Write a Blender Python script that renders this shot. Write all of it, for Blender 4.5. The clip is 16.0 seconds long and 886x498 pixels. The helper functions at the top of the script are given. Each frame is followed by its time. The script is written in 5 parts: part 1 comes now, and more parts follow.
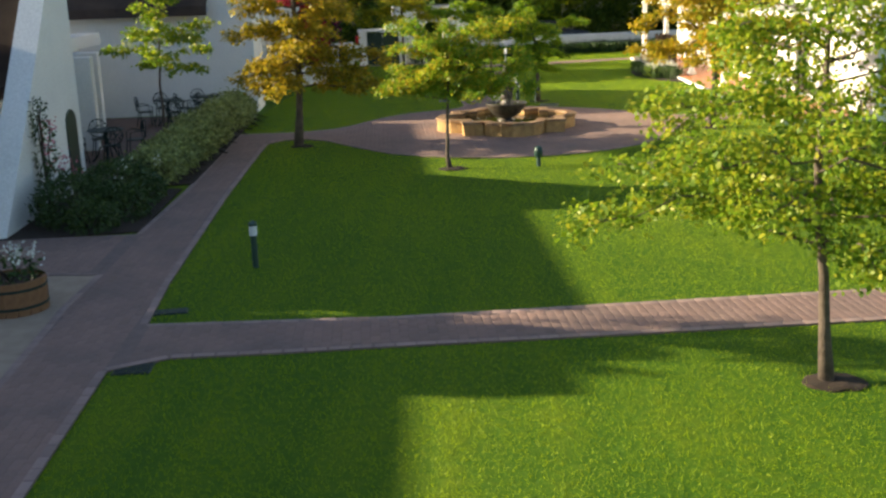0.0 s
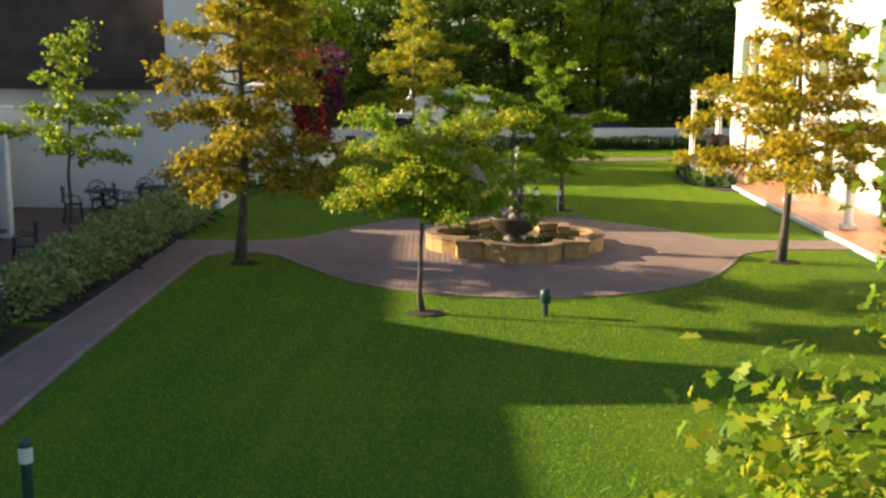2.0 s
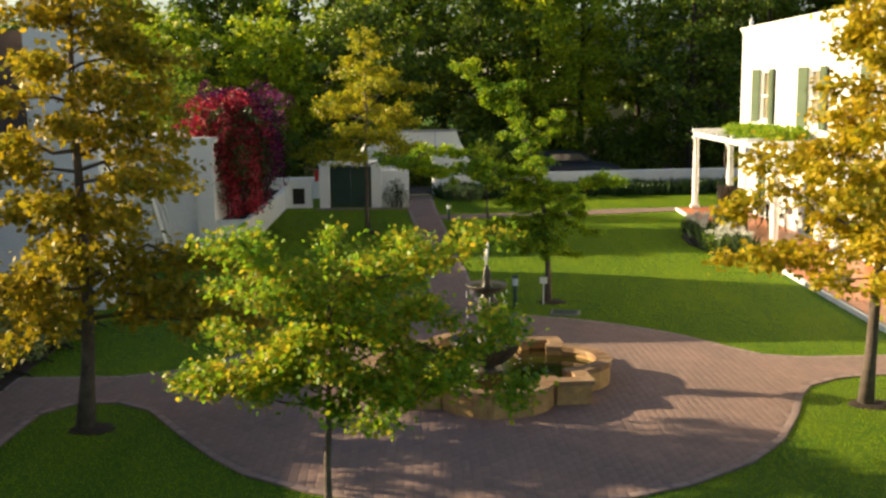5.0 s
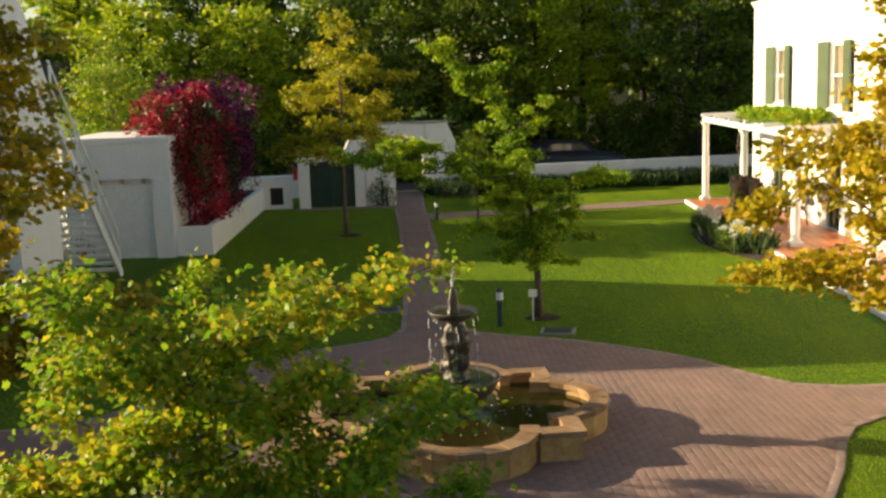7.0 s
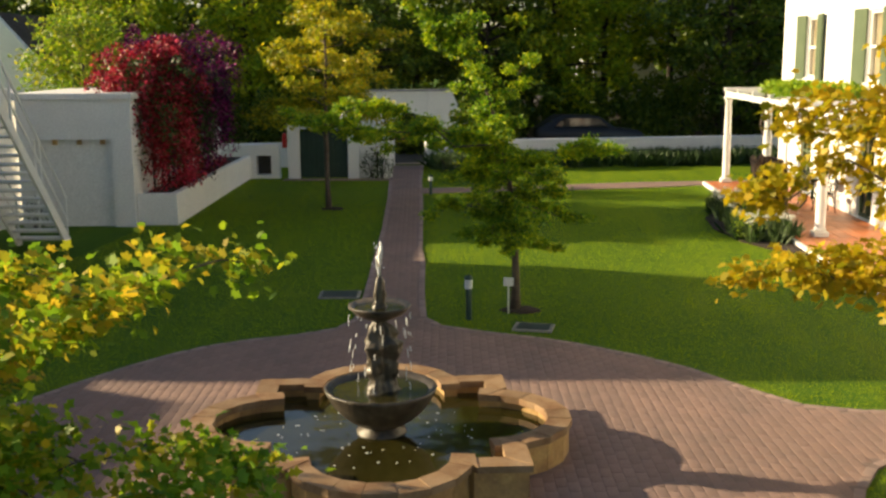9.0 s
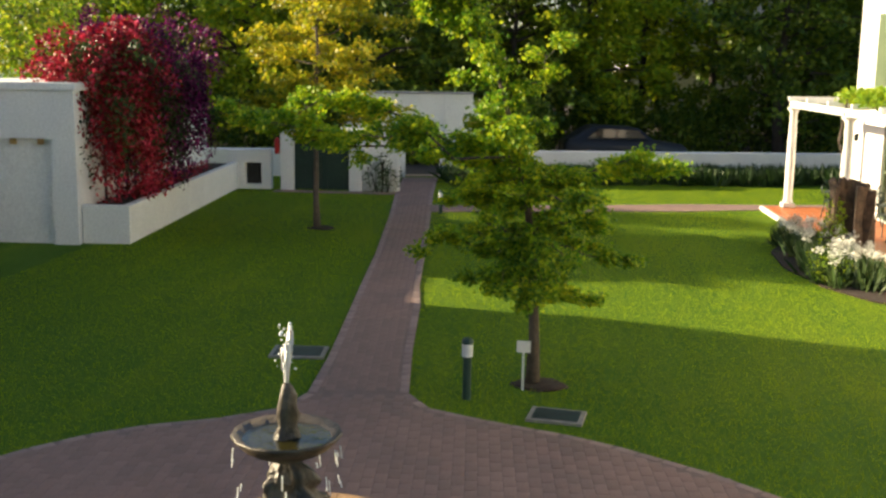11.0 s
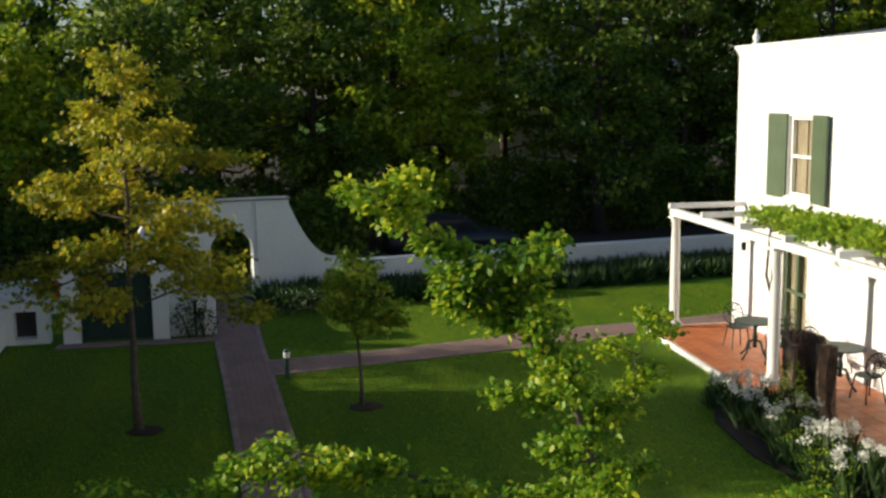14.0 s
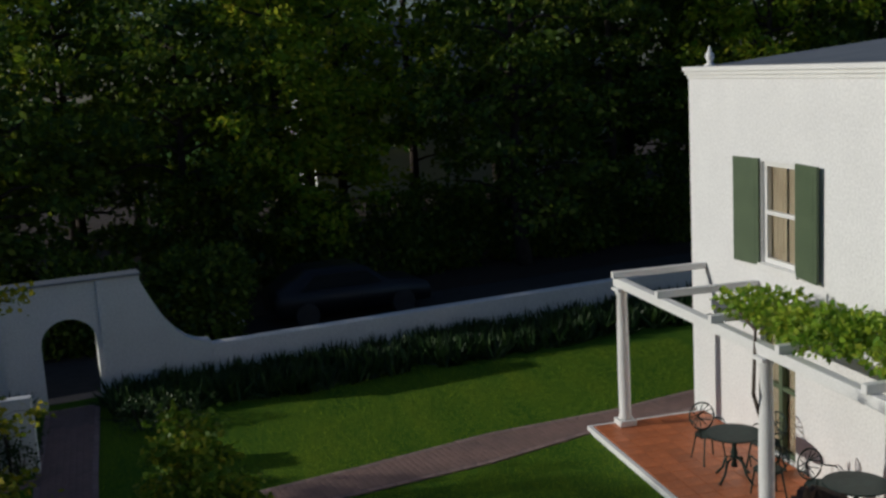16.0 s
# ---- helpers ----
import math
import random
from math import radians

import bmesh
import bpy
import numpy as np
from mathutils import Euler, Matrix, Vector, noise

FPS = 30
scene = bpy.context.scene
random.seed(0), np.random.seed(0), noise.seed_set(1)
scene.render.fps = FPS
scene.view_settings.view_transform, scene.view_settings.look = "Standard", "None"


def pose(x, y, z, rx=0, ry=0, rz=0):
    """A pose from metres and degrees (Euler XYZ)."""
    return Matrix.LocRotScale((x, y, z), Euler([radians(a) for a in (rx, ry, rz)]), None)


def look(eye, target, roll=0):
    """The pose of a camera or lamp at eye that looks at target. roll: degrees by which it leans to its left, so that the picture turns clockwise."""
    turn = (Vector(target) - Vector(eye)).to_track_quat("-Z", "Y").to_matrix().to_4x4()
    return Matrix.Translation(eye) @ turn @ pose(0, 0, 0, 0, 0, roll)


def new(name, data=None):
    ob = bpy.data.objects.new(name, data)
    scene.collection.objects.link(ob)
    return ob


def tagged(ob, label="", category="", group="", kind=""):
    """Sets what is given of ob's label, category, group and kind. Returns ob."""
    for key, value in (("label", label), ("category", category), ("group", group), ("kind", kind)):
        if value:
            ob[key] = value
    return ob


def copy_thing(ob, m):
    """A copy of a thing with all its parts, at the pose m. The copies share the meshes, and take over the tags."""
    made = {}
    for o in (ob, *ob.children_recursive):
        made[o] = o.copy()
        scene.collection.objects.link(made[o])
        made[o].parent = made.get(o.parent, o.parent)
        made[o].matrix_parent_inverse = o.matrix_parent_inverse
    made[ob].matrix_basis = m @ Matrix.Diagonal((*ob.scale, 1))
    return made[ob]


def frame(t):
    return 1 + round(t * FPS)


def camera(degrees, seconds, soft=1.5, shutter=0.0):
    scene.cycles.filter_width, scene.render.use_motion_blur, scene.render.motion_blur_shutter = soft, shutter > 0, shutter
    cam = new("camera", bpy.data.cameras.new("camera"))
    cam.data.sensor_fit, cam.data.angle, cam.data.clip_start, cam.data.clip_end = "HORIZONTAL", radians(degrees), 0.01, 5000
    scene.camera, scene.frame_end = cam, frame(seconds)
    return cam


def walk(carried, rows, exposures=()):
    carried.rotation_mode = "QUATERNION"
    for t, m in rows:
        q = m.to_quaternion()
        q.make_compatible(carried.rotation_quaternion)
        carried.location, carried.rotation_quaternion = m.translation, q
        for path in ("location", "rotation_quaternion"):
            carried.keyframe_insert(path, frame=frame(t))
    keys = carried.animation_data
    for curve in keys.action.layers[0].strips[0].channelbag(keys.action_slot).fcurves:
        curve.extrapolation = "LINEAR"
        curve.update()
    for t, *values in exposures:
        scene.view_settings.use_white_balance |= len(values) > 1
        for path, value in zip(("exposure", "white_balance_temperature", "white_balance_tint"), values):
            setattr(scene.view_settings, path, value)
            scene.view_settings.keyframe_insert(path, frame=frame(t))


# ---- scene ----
cam = camera(45.1, 16.0, soft=2.6)
PATH = [
    (0, (-1.352, -27.888, 3.863), (-1.427, -25.951, 3.372), -1.9),
    (0.5, (-1.01, -26.322, 3.793), (-1.116, -24.381, 3.322), -1.8),
    (1, (-0.771, -24.615, 3.708), (-0.894, -22.666, 3.278), -1.2),
    (1.5, (-0.659, -23.043, 3.669), (-0.794, -21.085, 3.284), -0.1),
    (2, (-0.548, -21.517, 3.725), (-0.692, -19.552, 3.383), 0.5),
    (2.5, (-0.356, -20.115, 3.768), (-0.517, -18.145, 3.462), 0.9),
    (3, (-0.305, -18.875, 4.001), (-0.464, -16.903, 3.708), 0.8),
    (3.5, (-0.36, -17.808, 4.172), (-0.506, -15.834, 3.884), 0.7),
    (4, (-0.473, -16.818, 4.317), (-0.6, -14.843, 4.023), 0.5),
    (6.5, (-0.303, -12.856, 4.269), (-0.412, -10.883, 3.959), -1.9),
    (7, (0.033, -12.162, 4.19), (-0.093, -10.191, 3.872), -1.9),
    (7.5, (0.366, -11.619, 4.1), (0.224, -9.651, 3.775), -1.9),
    (8, (0.674, -11.069, 4.001), (0.52, -9.104, 3.664), -1.4),
    (10.5, (0.888, -6.581, 3.546), (0.674, -4.629, 3.167), 0.9),
    (11, (0.807, -5.299, 3.468), (0.579, -3.342, 3.125), 1.0),
    (11.5, (0.626, -4.086, 3.483), (0.41, -2.121, 3.18), 1.2),
    (12, (0.271, -2.981, 3.798), (0.109, -1.007, 3.52), 1.3),
    (12.5, (-0.242, -2.167, 4.044), (-0.318, -0.185, 3.784), 1.4),
    (13, (-0.74, -1.556, 4.397), (-0.711, 0.428, 4.145), 1.0),
    (13.5, (-1.254, -1.021, 4.863), (-1.115, 0.956, 4.595), 0.2),
    (14, (-1.601, -0.354, 5.333), (-1.357, 1.608, 5.035), -0.7),
    (14.5, (-1.7, 0.534, 5.75), (-1.375, 2.48, 5.423), -1.6),
    (15, (-1.531, 1.72, 6.166), (-1.148, 3.65, 5.81), -2.6),
    (15.5, (-0.935, 3.122, 6.383), (-0.539, 5.05, 6.023), -3.4),
    (16, (-0.138, 4.837, 6.462), (0.241, 6.771, 6.121), -3.4),
]
LIGHTEN = [(0, 1.5, 6400, 10), (4, 1.33, 6700, 10), (6.5, 1.1, 7000, 10), (8, 1.1, 7000, 10), (10.5, 1.25, 6700, 10), (11, 1.5, 6600, 10), (12.4, 1.84, 6500, 10), (13.0, 1.7, 6400, 10), (13.5, 1.1, 6050, 10), (14.0, 0.45, 5700, 10), (14.5, -0.05, 5400, 12), (15.0, -0.62, 5150, 14), (15.5, -0.78, 5100, 14), (16, -0.85, 5100, 14)]
walk(cam, [(t, look(eye, target, roll)) for t, eye, target, roll in PATH], LIGHTEN)

# ---- light ----
SUN_EL, SUN_AZ = 17.5, -9.0   # elevation; heading of the shadows, degrees from +x towards +y
wd = bpy.data.worlds.new("world")
scene.world = wd
wd.use_nodes = True
nt = wd.node_tree
sky = nt.nodes.new("ShaderNodeTexSky")
sky.sky_type = 'NISHITA'
sky.sun_disc = False
sky.sun_elevation = radians(SUN_EL)
sky.sun_rotation = radians(-90 - SUN_AZ)
bg = nt.nodes["Background"]
bg.inputs[1].default_value = 0.070
nt.links.new(sky.outputs[0], bg.inputs[0])
sun_data = bpy.data.lights.new("sun", 'SUN')
sun_data.energy, sun_data.angle, sun_data.color = 5.0, radians(0.6), (1.0, 0.83, 0.55)
sun_ob = new("sun", sun_data)
sun_dir = Vector((math.cos(radians(SUN_AZ)), math.sin(radians(SUN_AZ)), -math.tan(radians(SUN_EL))))
sun_ob.rotation_euler = sun_dir.to_track_quat("-Z", "Y").to_euler()
sun_ob.location = (-30, 0, 20)


# ---- materials ----
def mat(name, col, col2=None, rough=0.7, metal=0.0, scale=6.0, bump=0.15, fine=60.0, vary=0.0, third=None, spec=None, island=0.0, coat=0.0):
    """Noise-mixed surface: two colours over a broad and a fine scale, optional variation per object or per island."""
    m = bpy.data.materials.new(name)
    m.use_nodes = True
    n, l = m.node_tree.nodes, m.node_tree.links
    b = n["Principled BSDF"]
    b.inputs["Roughness"].default_value = rough
    b.inputs["Metallic"].default_value = metal
    if spec is not None:
        b.inputs["Specular IOR Level"].default_value = spec
    b.inputs["Coat Weight"].default_value = coat
    tc = n.new("ShaderNodeTexCoord")
    src = tc.outputs["Object"]
    big = n.new("ShaderNodeTexNoise")
    big.inputs["Scale"].default_value, big.inputs["Detail"].default_value, big.inputs["Roughness"].default_value = scale, 6, 0.6
    l.new(src, big.inputs["Vector"])
    ramp = n.new("ShaderNodeValToRGB")
    c2 = col2 or tuple(c * 0.75 for c in col)
    ramp.color_ramp.elements[0].position, ramp.color_ramp.elements[1].position = 0.32, 0.68
    ramp.color_ramp.elements[0].color, ramp.color_ramp.elements[1].color = (*c2, 1), (*col, 1)
    if third:
        e = ramp.color_ramp.elements.new(0.5)
        e.color = (*third, 1)
    l.new(big.outputs["Fac"], ramp.inputs["Fac"])
    small = n.new("ShaderNodeTexNoise")
    small.inputs["Scale"].default_value, small.inputs["Detail"].default_value = fine, 4
    l.new(src, small.inputs["Vector"])
    mr = n.new("ShaderNodeMapRange")
    mr.inputs["To Min"].default_value, mr.inputs["To Max"].default_value = 0.72, 1.22
    l.new(small.outputs["Fac"], mr.inputs["Value"])
    last = mr.outputs[0]
    for amount, node, out in ((vary, "ShaderNodeObjectInfo", "Random"), (island, "ShaderNodeNewGeometry", "Random Per Island")):
        if amount:
            oi = n.new(node)
            mv = n.new("ShaderNodeMapRange")
            mv.inputs["To Min"].default_value, mv.inputs["To Max"].default_value = 1 - amount, 1 + amount
            l.new(oi.outputs[out], mv.inputs["Value"])
            mm = n.new("ShaderNodeMath")
            mm.operation = 'MULTIPLY'
            l.new(last, mm.inputs[0]), l.new(mv.outputs[0], mm.inputs[1])
            last = mm.outputs[0]
    mix = n.new("ShaderNodeVectorMath")
    mix.operation = 'SCALE'
    l.new(ramp.outputs["Color"], mix.inputs[0]), l.new(last, mix.inputs["Scale"])
    l.new(mix.outputs[0], b.inputs["Base Color"])
    if bump:
        bp = n.new("ShaderNodeBump")
        bp.inputs["Strength"].default_value, bp.inputs["Distance"].default_value = bump, 0.02
        l.new(small.outputs["Fac"], bp.inputs["Height"])
        l.new(bp.outputs[0], b.inputs["Normal"])
    return m


def leaf_mat(name, a, b2, c, trans=0.35, rough=0.5):
    """Leaves: colour by island from a through b2 to c, with light passing through the blade."""
    m = bpy.data.materials.new(name)
    m.use_nodes = True
    n, l = m.node_tree.nodes, m.node_tree.links
    b = n["Principled BSDF"]
    geo = n.new("ShaderNodeNewGeometry")
    tc = n.new("ShaderNodeTexCoord")
    no = n.new("ShaderNodeTexNoise")
    no.inputs["Scale"].default_value, no.inputs["Detail"].default_value = 0.9, 3
    l.new(tc.outputs["Object"], no.inputs["Vector"])
    add = n.new("ShaderNodeMath")
    add.operation = 'MULTIPLY_ADD'
    add.inputs[1].default_value, add.inputs[2].default_value = 0.5, -0.02
    l.new(geo.outputs["Random Per Island"], add.inputs[0])
    add2 = n.new("ShaderNodeMath")
    add2.operation = 'MULTIPLY_ADD'
    add2.inputs[1].default_value = 0.55
    l.new(no.outputs["Fac"], add2.inputs[0]), l.new(add.outputs[0], add2.inputs[2])
    r = n.new("ShaderNodeValToRGB")
    r.color_ramp.elements[0].position, r.color_ramp.elements[1].position = 0.25, 0.8
    r.color_ramp.elements[0].color, r.color_ramp.elements[1].color = (*a, 1), (*c, 1)
    e = r.color_ramp.elements.new(0.52)
    e.color = (*b2, 1)
    l.new(add2.outputs[0], r.inputs["Fac"])
    l.new(r.outputs[0], b.inputs["Base Color"])
    b.inputs["Roughness"].default_value = rough
    b.inputs["Specular IOR Level"].default_value = 0.35
    tr = n.new("ShaderNodeBsdfTranslucent")
    l.new(r.outputs[0], tr.inputs["Color"])
    ms = n.new("ShaderNodeMixShader")
    ms.inputs[0].default_value = trans
    l.new(b.outputs[0], ms.inputs[1]), l.new(tr.outputs[0], ms.inputs[2])
    l.new(ms.outputs[0], n["Material Output"].inputs["Surface"])
    return m


def grass_mat():
    m = bpy.data.materials.new("lawn_grass")
    m.use_nodes = True
    n, l = m.node_tree.nodes, m.node_tree.links
    b = n["Principled BSDF"]
    tc = n.new("ShaderNodeTexCoord")
    def noise_of(scale, detail=5, stretch=None):
        t = n.new("ShaderNodeTexNoise")
        t.inputs["Scale"].default_value, t.inputs["Detail"].default_value = scale, detail
        if stretch:
            mp = n.new("ShaderNodeMapping")
            mp.inputs["Scale"].default_value = stretch
            l.new(tc.outputs["Object"], mp.inputs[0]), l.new(mp.outputs[0], t.inputs["Vector"])
        else:
            l.new(tc.outputs["Object"], t.inputs["Vector"])
        return t.outputs["Fac"]
    broad, stripes, tuft, fine = noise_of(0.35), noise_of(1.0, 3, (1.6, 0.12, 1)), noise_of(9), noise_of(75, 3)
    def mul_add(a, k, c):
        x = n.new("ShaderNodeMath")
        x.operation = 'MULTIPLY_ADD'
        x.inputs[1].default_value = k
        l.new(a, x.inputs[0])
        if hasattr(c, "links"):
            l.new(c, x.inputs[2])
        else:
            x.inputs[2].default_value = c
        return x.outputs[0]
    s = mul_add(fine, 0.26, mul_add(tuft, 0.34, mul_add(stripes, 0.42, mul_add(broad, 0.42, -0.22))))
    r = n.new("ShaderNodeValToRGB")
    r.color_ramp.elements[0].position, r.color_ramp.elements[1].position = 0.25, 0.78
    r.color_ramp.elements[0].color, r.color_ramp.elements[1].color = (0.030, 0.092, 0.004, 1), (0.17, 0.225, 0.006, 1)
    e = r.color_ramp.elements.new(0.5)
    e.color = (0.064, 0.136, 0.005, 1)
    l.new(s, r.inputs["Fac"])
    l.new(r.outputs[0], b.inputs["Base Color"])
    b.inputs["Roughness"].default_value = 0.85
    b.inputs["Specular IOR Level"].default_value = 0.15
    bp = n.new("ShaderNodeBump")
    bp.inputs["Strength"].default_value, bp.inputs["Distance"].default_value = 0.9, 0.05
    l.new(s, bp.inputs["Height"]), l.new(bp.outputs[0], b.inputs["Normal"])
    return m


GRASS = grass_mat()
WHITE = mat("white_limewash", (0.80, 0.80, 0.79), (0.74, 0.74, 0.735), rough=0.85, scale=1.2, fine=25, bump=0.02)
WHITE2 = mat("white_gloss_paint", (0.82, 0.82, 0.80), (0.76, 0.76, 0.74), rough=0.5, scale=2, bump=0.04)
THATCH = mat("dark_thatch", (0.085, 0.058, 0.046), (0.042, 0.029, 0.025), rough=0.95, scale=1.5, fine=55, bump=0.7)
PAVER = mat("clay_paver", (0.29, 0.182, 0.150), (0.205, 0.138, 0.120), rough=0.85, scale=0.9, fine=45, vary=0.08, island=0.08, bump=0.2)
MORTAR = mat("sand_joint", (0.225, 0.155, 0.138), (0.17, 0.12, 0.108), rough=0.95, scale=5)
KERB = mat("edge_brick", (0.31, 0.215, 0.19), (0.23, 0.165, 0.15), rough=0.85, scale=3, vary=0.15, island=0.15)
SAND = mat("pale_gravel", (0.42, 0.33, 0.25), (0.33, 0.25, 0.19), rough=0.95, scale=4, fine=120, bump=0.5)
SOIL = mat("dark_soil", (0.045, 0.028, 0.020), (0.025, 0.017, 0.012), rough=1.0, scale=6, fine=50, bump=0.8)
STONE = mat("honey_sandstone", (0.56, 0.36, 0.14), (0.30, 0.17, 0.075), third=(0.45, 0.27, 0.10), rough=0.75, scale=4, fine=30, vary=0.28, bump=0.35)
COPING = mat("sandstone_coping", (0.34, 0.225, 0.13), (0.20, 0.095, 0.04), third=(0.28, 0.17, 0.085), rough=0.7, scale=3.5, fine=35, vary=0.2, bump=0.3)
CAST = mat("weathered_cast_stone", (0.12, 0.10, 0.075), (0.028, 0.023, 0.018), rough=0.38, scale=9, fine=50, bump=0.4)
BARK = mat("grey_brown_bark", (0.15, 0.115, 0.09), (0.07, 0.052, 0.042), rough=0.95, scale=9, fine=45, bump=0.8)
BARK_DK = mat("dark_bark", (0.06, 0.045, 0.035), (0.03, 0.022, 0.018), rough=0.95, scale=6, fine=30, bump=0.8)
IRON = mat("dark_green_iron", (0.018, 0.040, 0.034), (0.010, 0.022, 0.020), rough=0.5, metal=0.3, scale=8, bump=0.1)
SHUTTER = mat("green_shutter_paint", (0.095, 0.132, 0.070), (0.075, 0.108, 0.058), rough=0.55, scale=3, bump=0.05)
GREENDOOR = mat("dark_green_paint", (0.020, 0.050, 0.036), (0.012, 0.032, 0.024), rough=0.5, scale=3, bump=0.05)
BOLLARD = mat("green_bollard_metal", (0.03, 0.075, 0.065), (0.02, 0.05, 0.045), rough=0.45, metal=0.2, scale=8, bump=0.03)
OPAL = mat("opal_diffuser", (0.72, 0.75, 0.78), (0.64, 0.67, 0.70), rough=0.3, scale=5, bump=0.0)
TERRACOTTA = mat("terracotta_tile", (0.56, 0.185, 0.065), (0.42, 0.13, 0.045), rough=0.45, scale=2.2, fine=30, vary=0.16, bump=0.1)
GROUT = mat("tile_grout", (0.20, 0.12, 0.08), rough=0.95)
CURTAIN = mat("cream_curtain", (0.72, 0.64, 0.46), (0.60, 0.52, 0.36), rough=0.9, scale=3, bump=0.1)
ROOFGREY = mat("grey_roof_sheet", (0.20, 0.22, 0.25), (0.15, 0.17, 0.20), rough=0.55, scale=1.5, bump=0.05)
ASPHALT = mat("asphalt", (0.055, 0.052, 0.050), (0.035, 0.033, 0.032), rough=0.95, scale=3, fine=90, bump=0.4)
WOOD = mat("oak_staves", (0.25, 0.125, 0.055), (0.15, 0.07, 0.03), rough=0.65, scale=7, bump=0.3)
STUMPWOOD = mat("weathered_stump_wood", (0.16, 0.105, 0.07), (0.05, 0.035, 0.027), rough=0.95, scale=7, fine=30, bump=0.9)
# dark colour in place of the shade indoors and behind the hatch
ROOMSHADE = mat("painted_interior_shade", (0.06, 0.055, 0.05), rough=0.9)
COVER = mat("concrete_drain_cover", (0.32, 0.30, 0.27), (0.20, 0.19, 0.17), rough=0.9, scale=7)

L_GOLD = leaf_mat("oak_leaf_gold", (0.24, 0.25, 0.013), (0.48, 0.37, 0.014), (0.64, 0.42, 0.02), trans=0.48)
# gold oak leaf again, with the house's shade painted in as a darker tone
L_GOLD_SHADED = leaf_mat("oak_leaf_gold_shaded", (0.17, 0.175, 0.012), (0.36, 0.28, 0.014), (0.55, 0.37, 0.02), trans=0.47)
L_YELLOW = leaf_mat("oak_leaf_yellow_green", (0.16, 0.23, 0.013), (0.38, 0.37, 0.015), (0.60, 0.46, 0.022), trans=0.5)
L_GREEN = leaf_mat("oak_leaf_green", (0.09, 0.18, 0.012), (0.22, 0.33, 0.016), (0.46, 0.43, 0.03), trans=0.48)
L_MIX = leaf_mat("oak_leaf_green_turning", (0.11, 0.24, 0.015), (0.27, 0.39, 0.020), (0.62, 0.42, 0.03), trans=0.52)
L_CYPRESS = leaf_mat("feathery_green_leaf", (0.06, 0.17, 0.011), (0.23, 0.39, 0.014), (0.60, 0.62, 0.02), trans=0.48)
# one woodland leaf in two tones; the second has sunlight painted into its colour
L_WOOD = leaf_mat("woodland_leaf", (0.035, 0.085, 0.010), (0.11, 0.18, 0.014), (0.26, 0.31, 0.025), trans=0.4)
L_WOODLIT = leaf_mat("woodland_leaf_sunlit", (0.13, 0.24, 0.012), (0.34, 0.46, 0.018), (0.58, 0.55, 0.025), trans=0.52)
L_HEDGE = leaf_mat("grey_green_shrub_leaf", (0.14, 0.18, 0.06), (0.28, 0.33, 0.11), (0.44, 0.47, 0.17), trans=0.2)
L_DARK = leaf_mat("dark_strap_leaf", (0.012, 0.035, 0.010), (0.028, 0.065, 0.014), (0.06, 0.11, 0.02), trans=0.15)
L_ROSE = leaf_mat("rose_leaf", (0.02, 0.05, 0.012), (0.045, 0.085, 0.02), (0.08, 0.12, 0.03), trans=0.15)
L_VINE = leaf_mat("vine_leaf", (0.13, 0.25, 0.012), (0.25, 0.38, 0.016), (0.42, 0.48, 0.025), trans=0.4)
L_RED = leaf_mat("bougainvillea_red_bract", (0.075, 0.002, 0.004), (0.30, 0.008, 0.016), (0.85, 0.08, 0.16), trans=0.2)
L_PURPLE = leaf_mat("bougainvillea_purple_bract", (0.025, 0.002, 0.016), (0.09, 0.005, 0.055), (0.46, 0.025, 0.24), trans=0.2)
PETAL_W = leaf_mat("white_petal", (0.60, 0.60, 0.52), (0.75, 0.75, 0.68), (0.82, 0.82, 0.78), trans=0.2)
PETAL_P = leaf_mat("pink_petal", (0.45, 0.06, 0.12), (0.60, 0.14, 0.22), (0.75, 0.40, 0.45), trans=0.2)


def water_mat(name, col, rough=0.02, wave=14):
    m = mat(name, col, tuple(c * 0.6 for c in col), rough=rough, scale=2.5, bump=0.0)
    n, l = m.node_tree.nodes, m.node_tree.links
    tx = n.new("ShaderNodeTexNoise")
    tx.inputs["Scale"].default_value = wave
    bp = n.new("ShaderNodeBump")
    bp.inputs["Strength"].default_value, bp.inputs["Distance"].default_value = 0.25, 0.02
    l.new(tx.outputs["Fac"], bp.inputs["Height"]), l.new(bp.outputs[0], n["Principled BSDF"].inputs["Normal"])
    n["Principled BSDF"].inputs["Specular IOR Level"].default_value = 0.5
    return m


POND = water_mat("murky_pond_water", (0.034, 0.030, 0.007), rough=0.08, wave=9)
GLASS = mat("window_glass", (0.03, 0.035, 0.04), rough=0.03, bump=0.0)
gn = GLASS.node_tree
_gl = gn.nodes.new("ShaderNodeBsdfGlossy")
_gl.inputs["Roughness"].default_value = 0.02
_tr = gn.nodes.new("ShaderNodeBsdfTransparent")
_ms = gn.nodes.new("ShaderNodeMixShader")
_fr = gn.nodes.new("ShaderNodeFresnel")
gn.links.new(_fr.outputs[0], _ms.inputs[0])
gn.links.new(_tr.outputs[0], _ms.inputs[1]), gn.links.new(_gl.outputs[0], _ms.inputs[2])
gn.links.new(_ms.outputs[0], gn.nodes["Material Output"].inputs["Surface"])
GLASSDK = mat("dark_window_glass", (0.02, 0.024, 0.028), rough=0.05, bump=0.0)
SPRAY = bpy.data.materials.new("white_water_spray")
SPRAY.use_nodes = True
_b = SPRAY.node_tree.nodes["Principled BSDF"]
_b.inputs["Base Color"].default_value, _b.inputs["Roughness"].default_value = (0.85, 0.88, 0.9, 1), 0.35
_b.inputs["Transmission Weight"].default_value = 0.1


